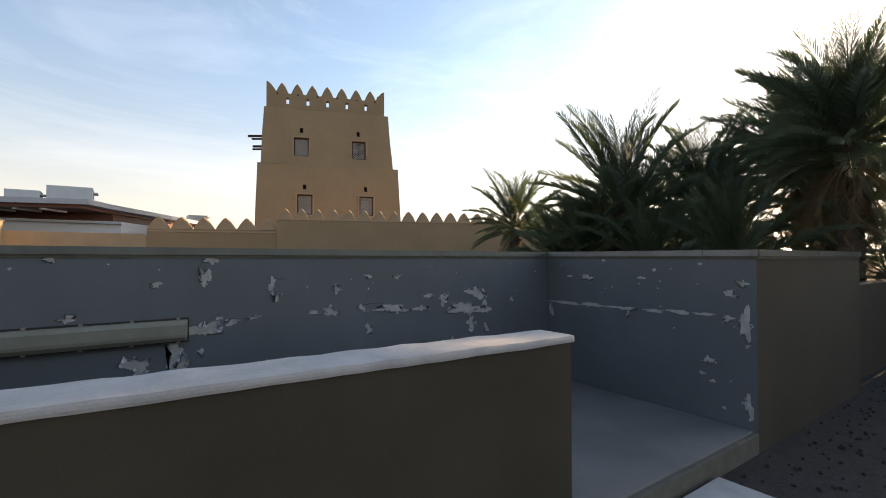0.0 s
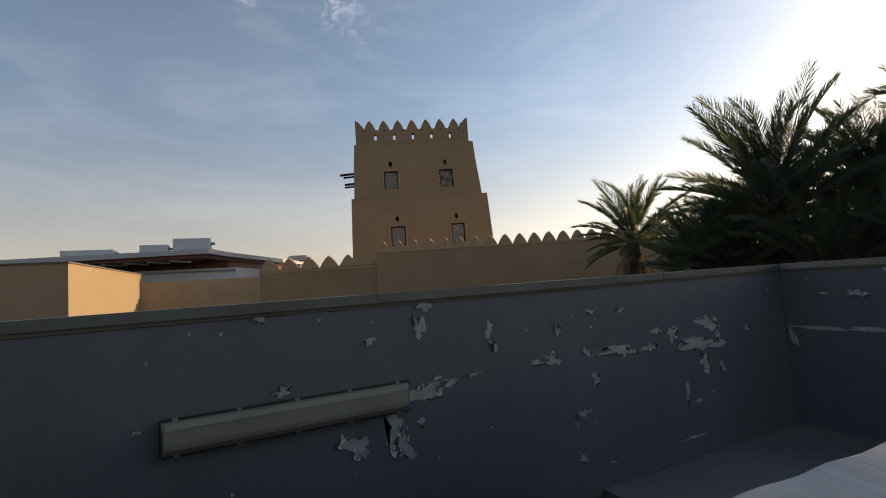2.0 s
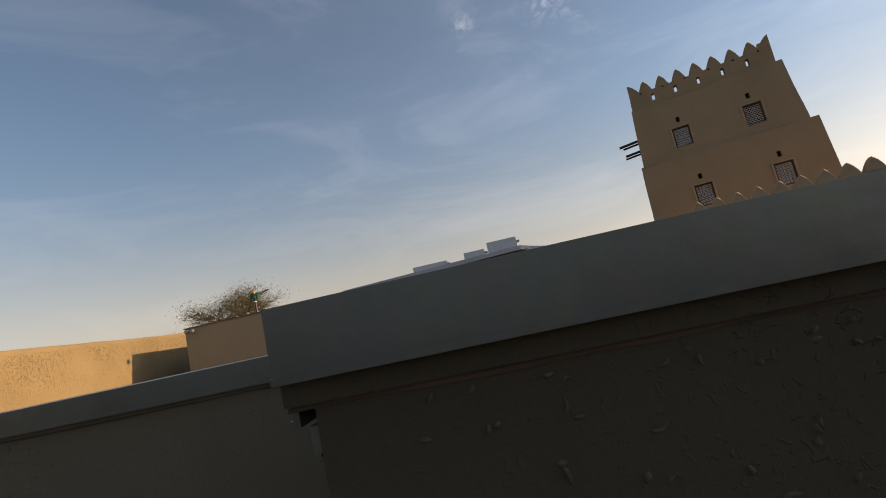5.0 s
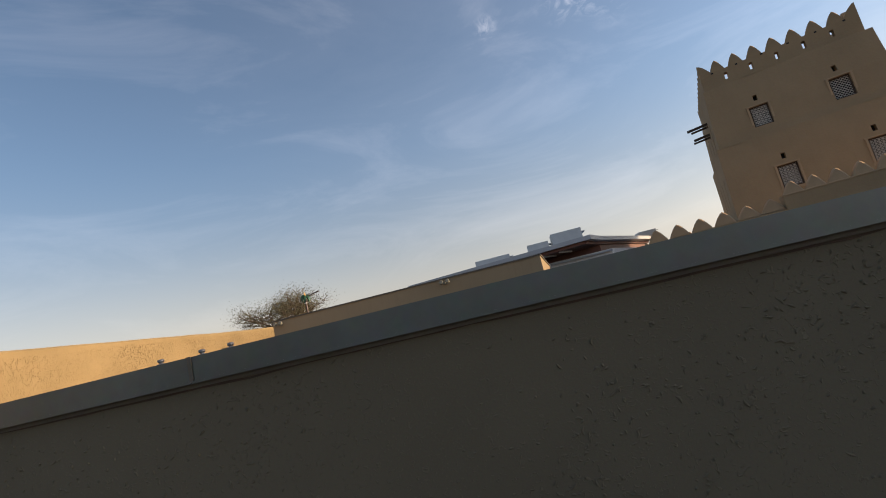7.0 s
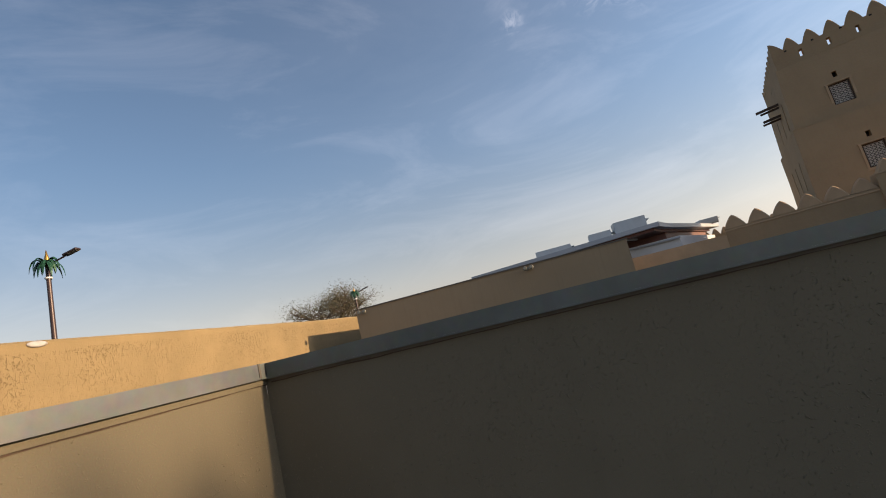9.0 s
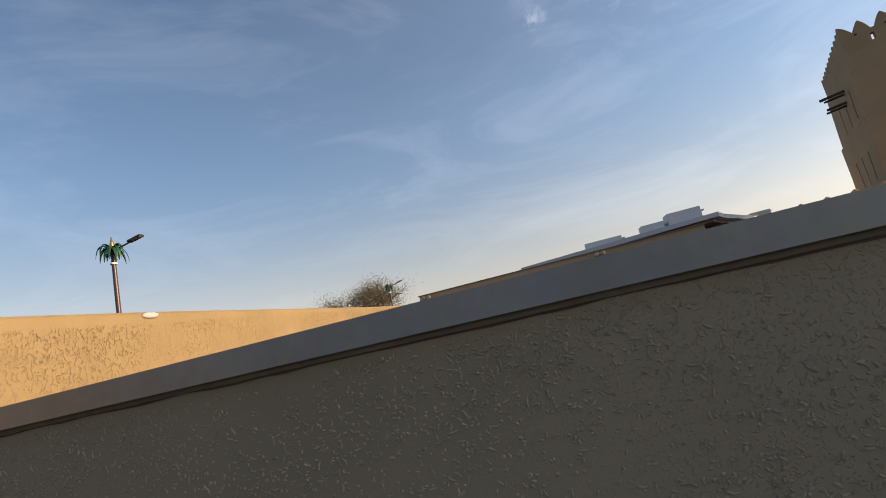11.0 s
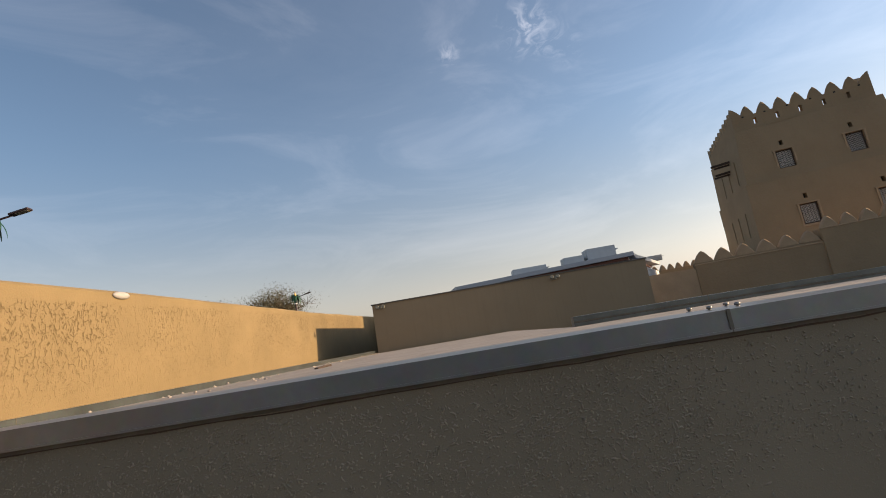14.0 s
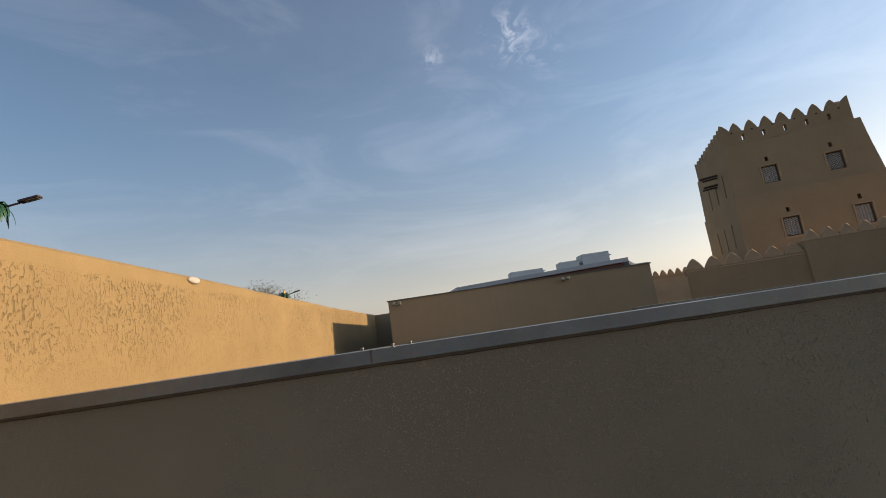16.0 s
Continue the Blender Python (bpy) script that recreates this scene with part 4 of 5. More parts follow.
# ---- the weatherproof light fitting on the blue wall ----
def light_fitting(x0, x1, z0, z1, y):
    f = tagged(thing("wall_light", "long weathered fluorescent wall light on the blue wall", "lamp", at=((x0 + x1) / 2, y, (z0 + z1) / 2)))
    w, h = (x1 - x0) / 2, (z1 - z0) / 2
    bm = bmesh.new()
    box(bm, -w, -0.05, -h, w, 0.0, h, 0.012)
    part("body", bm, PLASTIC, f, "greyed plastic base tray")
    bm = bmesh.new()
    prof = [(-0.050, -h + 0.004), (-0.075, -h + 0.008), (-0.105, -h * 0.55), (-0.110, -h * 0.30), (-0.110, h * 0.55), (-0.085, h - 0.012), (-0.050, h - 0.004)]
    ends = []
    for sx, inset in ((-1, 0.006), (-1, 0.02), (1, 0.02), (1, 0.006)):
        ends.append([bm.verts.new((sx * (w - inset), yy if inset > 0.01 else max(yy, -0.085), zz)) for yy, zz in prof])
    for a, b in zip(ends, ends[1:]):
        for i in range(len(prof) - 1):
            bm.faces.new((a[i], b[i], b[i + 1], a[i + 1]))
    bm.faces.new(ends[0]), bm.faces.new(ends[-1][::-1])
    bmesh.ops.recalc_face_normals(bm, faces=bm.faces[:])
    part("diffuser", bm, DIFFUSER, f, "yellowed clear plastic cover")
    for k in range(5):
        for s in (1, -1):
            one_box("clip", (-w * 0.9 + k * w * 0.45 - 0.012, -0.062, s * h - 0.008, -w * 0.9 + k * w * 0.45 + 0.012, -0.02, s * h + 0.008), PLASTIC, f, bevel=0.003)
    for s in (-1, 1):
        one_box("seal", (s * w - 0.006, -0.0595, -h - 0.005, s * w + 0.006, -0.0465, h + 0.005), DARK, f, "black rubber seal")
    for z in (-h, h):
        one_box("seal", (-w - 0.004, -0.060, z - 0.006, w + 0.004, -0.046, z + 0.006), DARK, f, "black rubber seal")
    one_box("reflector_line", (-w + 0.05, -0.1115, h * 0.50, w - 0.05, -0.1095, h * 0.56), STEEL, f)
    one_box("vent", (w * 0.40, -0.1125, -0.012, w * 0.40 + 0.03, -0.1105, 0.008), STEEL, f)


light_fitting(-0.63, 0.64, 0.967, 1.137, WELL_N - 0.001)


# ---- peeling paint ----
def blotch(cx, cz, w, h, seed, n=18, rag=0.35):
    rng = random.Random(seed)
    ph = [rng.uniform(0, 6.28) for _ in range(4)]
    pts = []
    for i in range(n):
        a = 2 * math.pi * i / n
        r = 1 + rag * (0.5 * math.sin(2 * a + ph[0]) + 0.5 * math.sin(3 * a + ph[1]) + 0.35 * math.sin(5 * a + ph[2]) + 0.3 * rng.uniform(-1, 1))
        pts.append((cx + w / 2 * r * math.cos(a), cz + h / 2 * r * math.sin(a)))
    return pts


def peel(parent, plane, cx, cz, w, h, seed, curl=True, proud=0.0025, paint=None):
    """A patch where the paint has come off: bare plaster with a ragged rim, and curled flakes hanging from its edge. plane maps (u, z, out) to the world."""
    rng = random.Random(seed * 7 + 1)
    pts = blotch(cx, cz, w, h, seed, n=34 if max(w, h) > 0.05 else 12, rag=0.55 if curl else 0.35)
    bm = bmesh.new()
    front = [bm.verts.new(plane(u, z, proud)) for u, z in pts]
    back = [bm.verts.new(plane(u, z, -0.002)) for u, z in pts]
    bm.faces.new(front)
    for i in range(len(pts)):
        bm.faces.new((front[i], front[(i + 1) % len(pts)], back[(i + 1) % len(pts)], back[i]))
    bmesh.ops.triangulate(bm, faces=[f for f in bm.faces if len(f.verts) > 4])
    bmesh.ops.recalc_face_normals(bm, faces=bm.faces[:])
    p = part("bare_patch", bm, PLASTER, parent, "bare pale plaster where paint has peeled")
    if not curl:
        return
    # the paint's broken edge stands off the wall along parts of the rim
    bm = bmesh.new()
    k = len(pts)
    start, run = rng.randrange(k), int(k * rng.uniform(0.45, 0.8))
    lifts = [rng.uniform(0.004, 0.016) for _ in range(k)]
    rim = []
    for j in range(run):
        i = (start + j) % k
        u, z = pts[i]
        s = 1 - min(0.30, 0.013 / max(0.02, 0.5 * min(w, h))) * rng.uniform(0.3, 1.3)
        end = min(1, j / 2, (run - 1 - j) / 2)
        rim.append([bm.verts.new(plane(cx + (u - cx) * 1.05, cz + (z - cz) * 1.05, 0.001)), bm.verts.new(plane(cx + (u - cx) * s, cz + (z - cz) * s, 0.003 + lifts[i] * end))])
    for a, b in zip(rim, rim[1:]):
        bm.faces.new((a[0], b[0], b[1], a[1]))
    part("rim", bm, paint or BLUE_PAINT, p, "lifted edge of the broken paint")
    bm = bmesh.new()
    for _ in range(rng.randint(1, 3) if max(w, h) < 0.12 else rng.randint(4, 7)):
        i = rng.randrange(len(pts))
        u, z = pts[i]
        s = min(0.045, max(0.012, 0.28 * min(w, h))) * rng.uniform(0.6, 1.4)
        a = rng.uniform(0, 6.28)
        rowsv = []
        for k in range(4):
            lift = 0.004 + 0.55 * s * (k / 3) ** 2
            along = s * (k / 3) * (1 - 0.25 * k / 3)
            wd = s * (0.75 - 0.18 * k) * rng.uniform(0.7, 1.2)
            du, dz = math.cos(a) * along, math.sin(a) * along
            pu, pz = -math.sin(a) * wd, math.cos(a) * wd
            rowsv.append([bm.verts.new(plane(u + du + pu, z + dz + pz, lift)), bm.verts.new(plane(u + du - pu, z + dz - pz, lift))])
        for r0, r1 in zip(rowsv, rowsv[1:]):
            bm.faces.new((r0[0], r0[1], r1[1], r1[0]))
    part("flake", bm, FLAKE, p, "curled grey paint flake")


north = lambda u, z, out: Vector((u + 0.015, WELL_N - out, z + 0.008))
east = lambda u, z, out: Vector((WELL_E - out, 1.765 + (u - 1.80) * 1.024, z))
westf = lambda u, z, out: Vector((WELL_W + out, u - 0.05, z + 0.032))
UPPER = [(-0.18, 1.579, 0.076, 0.044), (0.17, 1.594, 0.048, 0.026), (0.42, 1.383, 0.059, 0.04), (0.78, 1.571, 0.08, 0.063), (0.74, 1.437, 0.063, 0.151),
         (1.25, 1.325, 0.044, 0.158), (1.28, 1.249, 0.063, 0.045), (1.82, 1.305, 0.06, 0.1), (2.44, 1.392, 0.056, 0.043), (1.77, 1.097, 0.107, 0.075),
         (1.62, 1.094, 0.115, 0.03), (2.06, 1.113, 0.063, 0.047), (2.39, 1.082, 0.325, 0.074), (2.75, 1.065, 0.119, 0.057), (2.83, 1.191, 0.084, 0.06),
         (3.01, 1.149, 0.101, 0.103), (3.32, 1.03, 0.415, 0.132), (3.46, 1.193, 0.205, 0.109), (3.57, 1.076, 0.068, 0.163), (3.38, 0.876, 0.107, 0.132)]
LOWER = [(-0.08, 1.174, 0.085, 0.048), (0.76, 1.033, 0.205, 0.119), (0.95, 1.075, 0.099, 0.048), (1.1, 1.094, 0.101, 0.02), (0.72, 0.856, 0.047, 0.038),
         (0.32, 0.80, 0.108, 0.141), (0.54, 0.865, 0.098, 0.204), (0.60, 0.756, 0.10, 0.139), (2.01, 0.687, 0.104, 0.053), (1.93, 0.626, 0.04, 0.073),
         (2.15, 0.904, 0.064, 0.084), (3.12, 0.633, 0.038, 0.185), (3.23, 0.551, 0.065, 0.035), (1.96, 0.358, 0.069, 0.045), (2.21, 0.284, 0.064, 0.022),
         (3.98, 1.10, 0.074, 0.048), (-0.74, 1.083, 0.033, 0.016), (2.14, 1.401, 0.074, 0.025), (3.60, 0.78, 0.069, 0.065), (3.10, 0.276, 0.228, 0.029)]
EAST = [(3.49, 1.361, 0.124, 0.062), (2.69, 1.467, 0.042, 0.032), (2.83, 1.382, 0.078, 0.026), (1.99, 1.269, 0.094, 0.064), (1.91, 1.366, 0.09, 0.054),
        (1.88, 1.005, 0.099, 0.254), (2.02, 1.049, 0.097, 0.046), (2.19, 0.656, 0.077, 0.068), (2.24, 0.525, 0.043, 0.04), (2.15, 0.473, 0.035, 0.038),
        (1.87, 0.318, 0.068, 0.152), (2.06, 0.253, 0.041, 0.024), (3.73, 1.367, 0.074, 0.02), (3.27, 1.559, 0.038, 0.028), (2.25, 1.533, 0.034, 0.028)]
EAST_CRACK = [(3.80, 1.045, 0.42, 0.03), (3.42, 1.052, 0.333, 0.034), (3.04, 1.05, 0.291, 0.038), (2.70, 1.054, 0.209, 0.028), (2.45, 1.067, 0.217, 0.034),
              (2.22, 1.07, 0.173, 0.024), (4.02, 0.96, 0.05, 0.19), (2.98, 0.993, 0.034, 0.068)]
WEST = [(2.24, 1.60, 0.036, 0.014), (2.12, 1.57, 0.014, 0.03), (2.09, 1.555, 0.04, 0.008), (2.14, 1.50, 0.026, 0.05), (2.05, 1.54, 0.022, 0.012),
        (2.59, 1.59, 0.035, 0.02), (2.88, 1.287, 0.02, 0.05), (3.29, 1.20, 0.02, 0.06), (2.43, 1.50, 0.03, 0.02), (2.47, 1.40, 0.03, 0.03), (3.05, 1.34, 0.014, 0.05), (3.18, 1.26, 0.012, 0.04), (2.17, 1.45, 0.03, 0.02)]
for k, (u, z, w, h) in enumerate(UPPER + LOWER):
    peel(wall_north, north, u, z, w * 1.08, h * 1.08, k)
for k, (u, z, w, h) in enumerate(EAST + EAST_CRACK):
    peel(wall_east, east, u, z, w * 1.05, h * 1.0, 100 + k, curl=h > 0.035)
for k, (u, z, w, h) in enumerate(WEST):
    peel(block, westf, u, z, w * 0.4, h * 0.5, 200 + k, curl=k % 3 == 0, proud=0.001, paint=WHITE_PAINT_OLD)
rng = random.Random(5)
for k in range(34):                                   # specks
    peel(wall_north, north, rng.uniform(-1.6, 4.4), rng.uniform(0.45, 1.58), rng.uniform(0.008, 0.022), rng.uniform(0.006, 0.02), 300 + k, curl=False)
for k in range(16):
    peel(wall_east, east, rng.uniform(1.95, 3.9), rng.uniform(0.3, 1.55), rng.uniform(0.008, 0.02), rng.uniform(0.006, 0.016), 360 + k, curl=False)
CHIP_SPOTS = [(2.075, 1.628, 0.02, 0.012, 7), (2.13, 1.575, 0.014, 0.03, 18), (2.10, 1.585, 0.022, 0.006, 6), (2.05, 1.57, 0.012, 0.012, 7), (2.05, 1.61, 0.008, 0.004, 2),
              (2.23, 1.634, 0.02, 0.006, 5), (2.33, 1.47, 0.03, 0.03, 12), (2.30, 1.60, 0.012, 0.02, 5), (2.43, 1.50, 0.012, 0.03, 5), (2.64, 1.60, 0.06, 0.02, 6),
              (3.40, 1.60, 0.15, 0.012, 6), (3.10, 1.34, 0.03, 0.05, 4), (3.23, 1.23, 0.05, 0.05, 5), (2.87, 1.29, 0.03, 0.05, 4), (3.48, 1.20, 0.06, 0.05, 4), (3.90, 1.14, 0.06, 0.06, 4),
              (2.17, 1.40, 0.05, 0.06, 8), (2.60, 1.38, 0.10, 0.10, 6)]
for su, sz, du, dz, count in CHIP_SPOTS:              # broken scales of cream paint over flat patches, a third near black for the gap's shade
    for k in range(count):
        u, z = su + rng.gauss(0, 0.7) * du, min(1.635, sz + rng.gauss(0, 0.7) * dz)
        sc = 0.5 + 1.1 * max(0, min(1, (u - 2.05) / 1.2))
        w, h = rng.uniform(0.004, 0.010) * sc, rng.uniform(0.004, 0.012) * sc
        pts = blotch(u, z, w, h, rng.randrange(9999), n=10, rag=0.8)
        bm = bmesh.new()
        bm.faces.new([bm.verts.new(westf(a, b, 0.0012)) for a, b in pts])
        c = part("chip", bm, (DARK, RUST, PLASTER)[k % 3], block)
        a = rng.uniform(0, 6.28)
        bm = bmesh.new()
        bm.faces.new([bm.verts.new(westf(p + 0.3 * w * math.cos(a), q + 0.3 * h * math.sin(a), 0.003 + 0.004 * (1 + math.cos(a) * (p - u) / w))) for p, q in pts])
        part("scale", bm, WHITE_PAINT_OLD, c)
# hairline cracks below the trim of the blue wall
for u0, u1, z in ((0.36, 0.72, 1.588), (1.22, 1.36, 1.402), (2.0, 2.3, 1.14)):
    bm = bmesh.new()
    n = 14
    pts = [(u0 + (u1 - u0) * i / n, z + rng.uniform(-0.006, 0.006)) for i in range(n + 1)]
    for (a, b), (c, d) in zip(pts, pts[1:]):
        bm.faces.new([bm.verts.new(north(*p)) for p in ((a, b, 0.0015), (c, d, 0.0015), (c, d + 0.004, 0.0015), (a, b + 0.004, 0.0015))])
    part("crack", bm, DARK, wall_north, "thin dark crack")
# the torn paint on the cream wall over the stair
def torn(name, pts, out, mat, label, parent=block, lift=0.0):
    """A ragged sheet on the cream wall; lift raises its first half off the wall."""
    bm = bmesh.new()
    full = []
    for (a, b), (c, d) in zip(pts, pts[1:] + pts[:1]):
        for f in (0, 0.25, 0.5, 0.75):
            full.append((a + (c - a) * f + rng.uniform(-1, 1) * 0.0022, b + (d - b) * f + rng.uniform(-1, 1) * 0.0022))
    n = len(full)
    bm.faces.new([bm.verts.new(westf(u, z, out + lift * max(0, math.sin(2 * math.pi * i / n)))) for i, (u, z) in enumerate(full)])
    bmesh.ops.triangulate(bm, faces=bm.faces[:])
    return part(name, bm, mat, parent, label)


torn("tear_gap", [(2.332, 1.634), (2.353, 1.62), (2.374, 1.585), (2.387, 1.55), (2.412, 1.492), (2.408, 1.40), (2.41, 1.34), (2.400, 1.34), (2.385, 1.40), (2.352, 1.46), (2.315, 1.515), (2.298, 1.545), (2.35, 1.57), (2.345, 1.60)], 0.0014, RUST, "brown gap behind the torn paint")
# shade of the hollow, painted as a flat near-black sheet
torn("cavity", [(2.30, 1.545), (2.39, 1.514), (2.397, 1.48), (2.374, 1.468), (2.35, 1.50), (2.315, 1.52)], 0.0022, DARK, "flat dark sheet for the shade under the torn paint")
torn("torn_strip", [(2.322, 1.632), (2.334, 1.622), (2.344, 1.60), (2.350, 1.578), (2.364, 1.548), (2.354, 1.545), (2.334, 1.566), (2.322, 1.582), (2.324, 1.605)], 0.003, PLASTER, "pale undercoat in a long tear", lift=0.006)
torn("torn_strip", [(2.36, 1.482), (2.388, 1.474), (2.402, 1.44), (2.408, 1.37), (2.385, 1.36), (2.372, 1.44)], 0.003, PLASTER, "pale undercoat in a long tear")
torn("flap", [(2.335, 1.512), (2.352, 1.507), (2.358, 1.492), (2.345, 1.487)], 0.005, FLAKE, "loose pale flake", lift=0.008)
torn("flap", [(2.215, 1.637), (2.245, 1.634), (2.24, 1.626), (2.225, 1.622), (2.205, 1.628)], 0.004, FLAKE, "loose pale flake", lift=0.008)
for (ua, za), (ub, zb), r, turn in (((2.292, 1.574), (2.392, 1.508), 0.0125, 4.4), ((2.372, 1.478), (2.40, 1.43), 0.006, 4.0)):
    axis = (westf(ub, zb, 0) - westf(ua, za, 0)).normalized()
    side = axis.cross(Vector((1, 0, 0)))
    bm = bmesh.new()
    rings = []
    for i in range(9):
        f = i / 8
        base = westf(ua + (ub - ua) * f, za + (zb - za) * f, r + 0.004)
        rr = r * (1 - 0.35 * f) * (1 + rng.uniform(-0.08, 0.08))
        rings.append([bm.verts.new(base + side * rr * math.cos(-2.6 + turn * k / 14) + Vector((1, 0, 0)) * rr * math.sin(-2.6 + turn * k / 14) + axis * rng.uniform(-1, 1) * (0.004 if i in (0, 8) else 0)) for k in range(15)])
    for a, b in zip(rings, rings[1:]):
        for k in range(14):
            bm.faces.new((a[k], a[k + 1], b[k + 1], b[k])).smooth = True
    c = part("curl", bm, FLAKE, block, "rolled-up strip of thick paint")


# ---- small things on the roofs ----
def stud(x, y, z):
    s = tagged(thing("roof_stud", "small steel anchor stud on the roof trim", "stud", "studs on the roof trim", at=(x, y, z)))
    bm = bmesh.new()
    lathe(bm, [(0.009, 0), (0.009, 0.004), (0.004, 0.005), (0.004, 0.007), (0.007, 0.008), (0.007, 0.014), (0.003, 0.015)], 10)
    part("nut", bm, STEEL, s)


for x, y in ((-11.09, 1.60), (-11.075, 1.52), (-11.01, 1.56), (-11.025, 1.48), (-8.31, 1.475), (-13.60, 1.50), (-13.47, 1.47), (-13.40, 1.48)):
    stud(x, y, TOP3)
for x in (-6.10, -5.99, -5.915):
    stud(x, 2.55, TOP)
stud(-1.93, 1.94, 1.7335)
bm = bmesh.new()
box(bm, -0.28, -0.03, 0, 0.28, 0.03, 0.03, 0.004, pose(-14.25, 7.9, roof_z(7.9) + 0.002, 0, 0, 85))
tagged(part("roof_batten", bm, TIMBER), "dark weathered timber batten lying on the roof", "batten")
bm = bmesh.new()
for _ in range(70):
    f = rng.random()
    x, y = WEST_X + 0.2 + abs(rng.gauss(0, 0.5)), 3.5 + 13.0 * f
    r = rng.uniform(0.006, 0.03)
    bmesh.ops.create_icosphere(bm, subdivisions=1, radius=r, matrix=pose(x, y, roof_z(y) + r * 0.3, rng.uniform(0, 90), rng.uniform(0, 90), 0) @ Matrix.Diagonal((1.4, 1, 0.5, 1)))
tagged(part("roof_rubble", bm, ROOF), "crumbs of broken screed along the roof edge", "rubble", kind="stuff")


def floodlight(m):
    s = tagged(thing("floodlight", "small beige floodlight fixed under the annex roof edge", "lamp", "annex floodlights", at=m))
    one_box("plate", (-0.10, -0.02, -0.06, 0.10, 0, 0.06), PLASTIC, s, bevel=0.008)
    one_box("arm", (-0.02, -0.16, -0.02, 0.02, -0.02, 0.01), PLASTIC, s)
    for x in (-0.12, 0.12):
        bm = bmesh.new()
        lathe(bm, [(0.03, 0), (0.07, 0.03), (0.075, 0.12), (0.06, 0.13)], 12, pose(x, -0.16, 0, 70, 0, 0))
        part("head", bm, PLASTIC, s)


floodlight(pose(-8.23, 18.62, 2.98))
floodlight(pose(-15.25, 18.75, 2.98))
bm = bmesh.new()
lathe(bm, [(0.20, 0), (0.20, 0.02), (0.15, 0.05), (0.07, 0.06)], 20, pose(-18.0, 8.34, 3.33, 0, 90, 0) @ Matrix.Diagonal((0.35, 1, 1, 1)))
tagged(part("bulkhead_lamp", bm, CAP_WHITE), "pale flat oval bulkhead lamp on the yellow wall", "lamp")


# ---- street lamps shaped like palms ----
def palm_lamp(x, y, top, turn):
    s = tagged(thing("street_lamp", "brown street lamp post dressed as a palm with green metal leaves", "street lamp", "palm-shaped street lamps", at=pose(x, y, GROUND, 0, 0, turn)))
    h = top - GROUND
    bm = bmesh.new()
    lathe(bm, [(0.20, 0), (0.20, 0.05), (0.13, 0.08), (0.125, h - 4.6), (0.105, h - 0.2), (0.08, h + 0.25)], 16)
    part("pole", bm, LAMP_POLE, s)
    bm = bmesh.new()
    lathe(bm, [(0.17, h - 4.72), (0.23, h - 4.66), (0.20, h - 4.5), (0.26, h - 4.36), (0.18, h - 4.28)], 16)
    part("collar", bm, GOLD, s, "gilded collar")
    bm = bmesh.new()
    lathe(bm, [(0.15, h - 0.72), (0.18, h - 0.68), (0.15, h - 0.62)], 16)
    part("band", bm, FIN, s, "white band")
    bm = bmesh.new()
    lathe(bm, [(0.10, h + 0.2), (0.13, h + 0.35), (0.06, h + 0.6), (0.02, h + 0.85)], 12)
    part("finial", bm, GOLD, s, "pale pointed finial")
    for k in range(16):
        a, ln, up = k * 2.399, 0.66 + 0.14 * math.sin(k * 1.7), 0.34 - 0.35 * (k % 3) / 2
        bm = bmesh.new()
        prev = None
        for i in range(9):
            f = i / 8
            r = ln * (0.12 + 0.88 * math.sin(f * 1.45))
            z = h + 0.25 + up * math.sin(min(1, f * 1.6) * 1.57) - 0.9 * f ** 2.2
            wd = 0.10 * math.sin(math.pi * (0.12 + 0.86 * f)) + 0.01
            c = Vector((math.cos(a) * r, math.sin(a) * r, z))
            sd = Vector((-math.sin(a), math.cos(a), 0)) * wd
            cur = [bm.verts.new(c + sd - Vector((0, 0, 0.05))), bm.verts.new(c), bm.verts.new(c - sd - Vector((0, 0, 0.05)))]
            if prev:
                bm.faces.new((prev[0], prev[1], cur[1], cur[0])), bm.faces.new((prev[1], prev[2], cur[2], cur[1]))
            prev = cur
        part("leaf", bm, GREEN_LEAF_METAL, s)
    bm = bmesh.new()
    tube(bm, (0.1, 0, h + 0.05), (1.15, 0, h + 0.28), 0.05, 0.045)
    part("arm", bm, LAMP_POLE, s)
    bm = bmesh.new()
    box(bm, -0.05, -0.17, -0.05, 0.80, 0.17, 0.07, 0.05, pose(1.1, 0, h + 0.30, 0, -12, 0))
    head = part("head", bm, LAMP_POLE, s, "dark flat lantern head")
    one_box("lens", (0.2, -0.13, -0.063, 0.72, 0.13, -0.051), DIFFUSER, head, m=pose(1.1, 0, h + 0.30, 0, -12, 0))


palm_lamp(-32.4, 18.9, 9.62, 8)
palm_lamp(-32.4, 54.7, 8.25, 8)


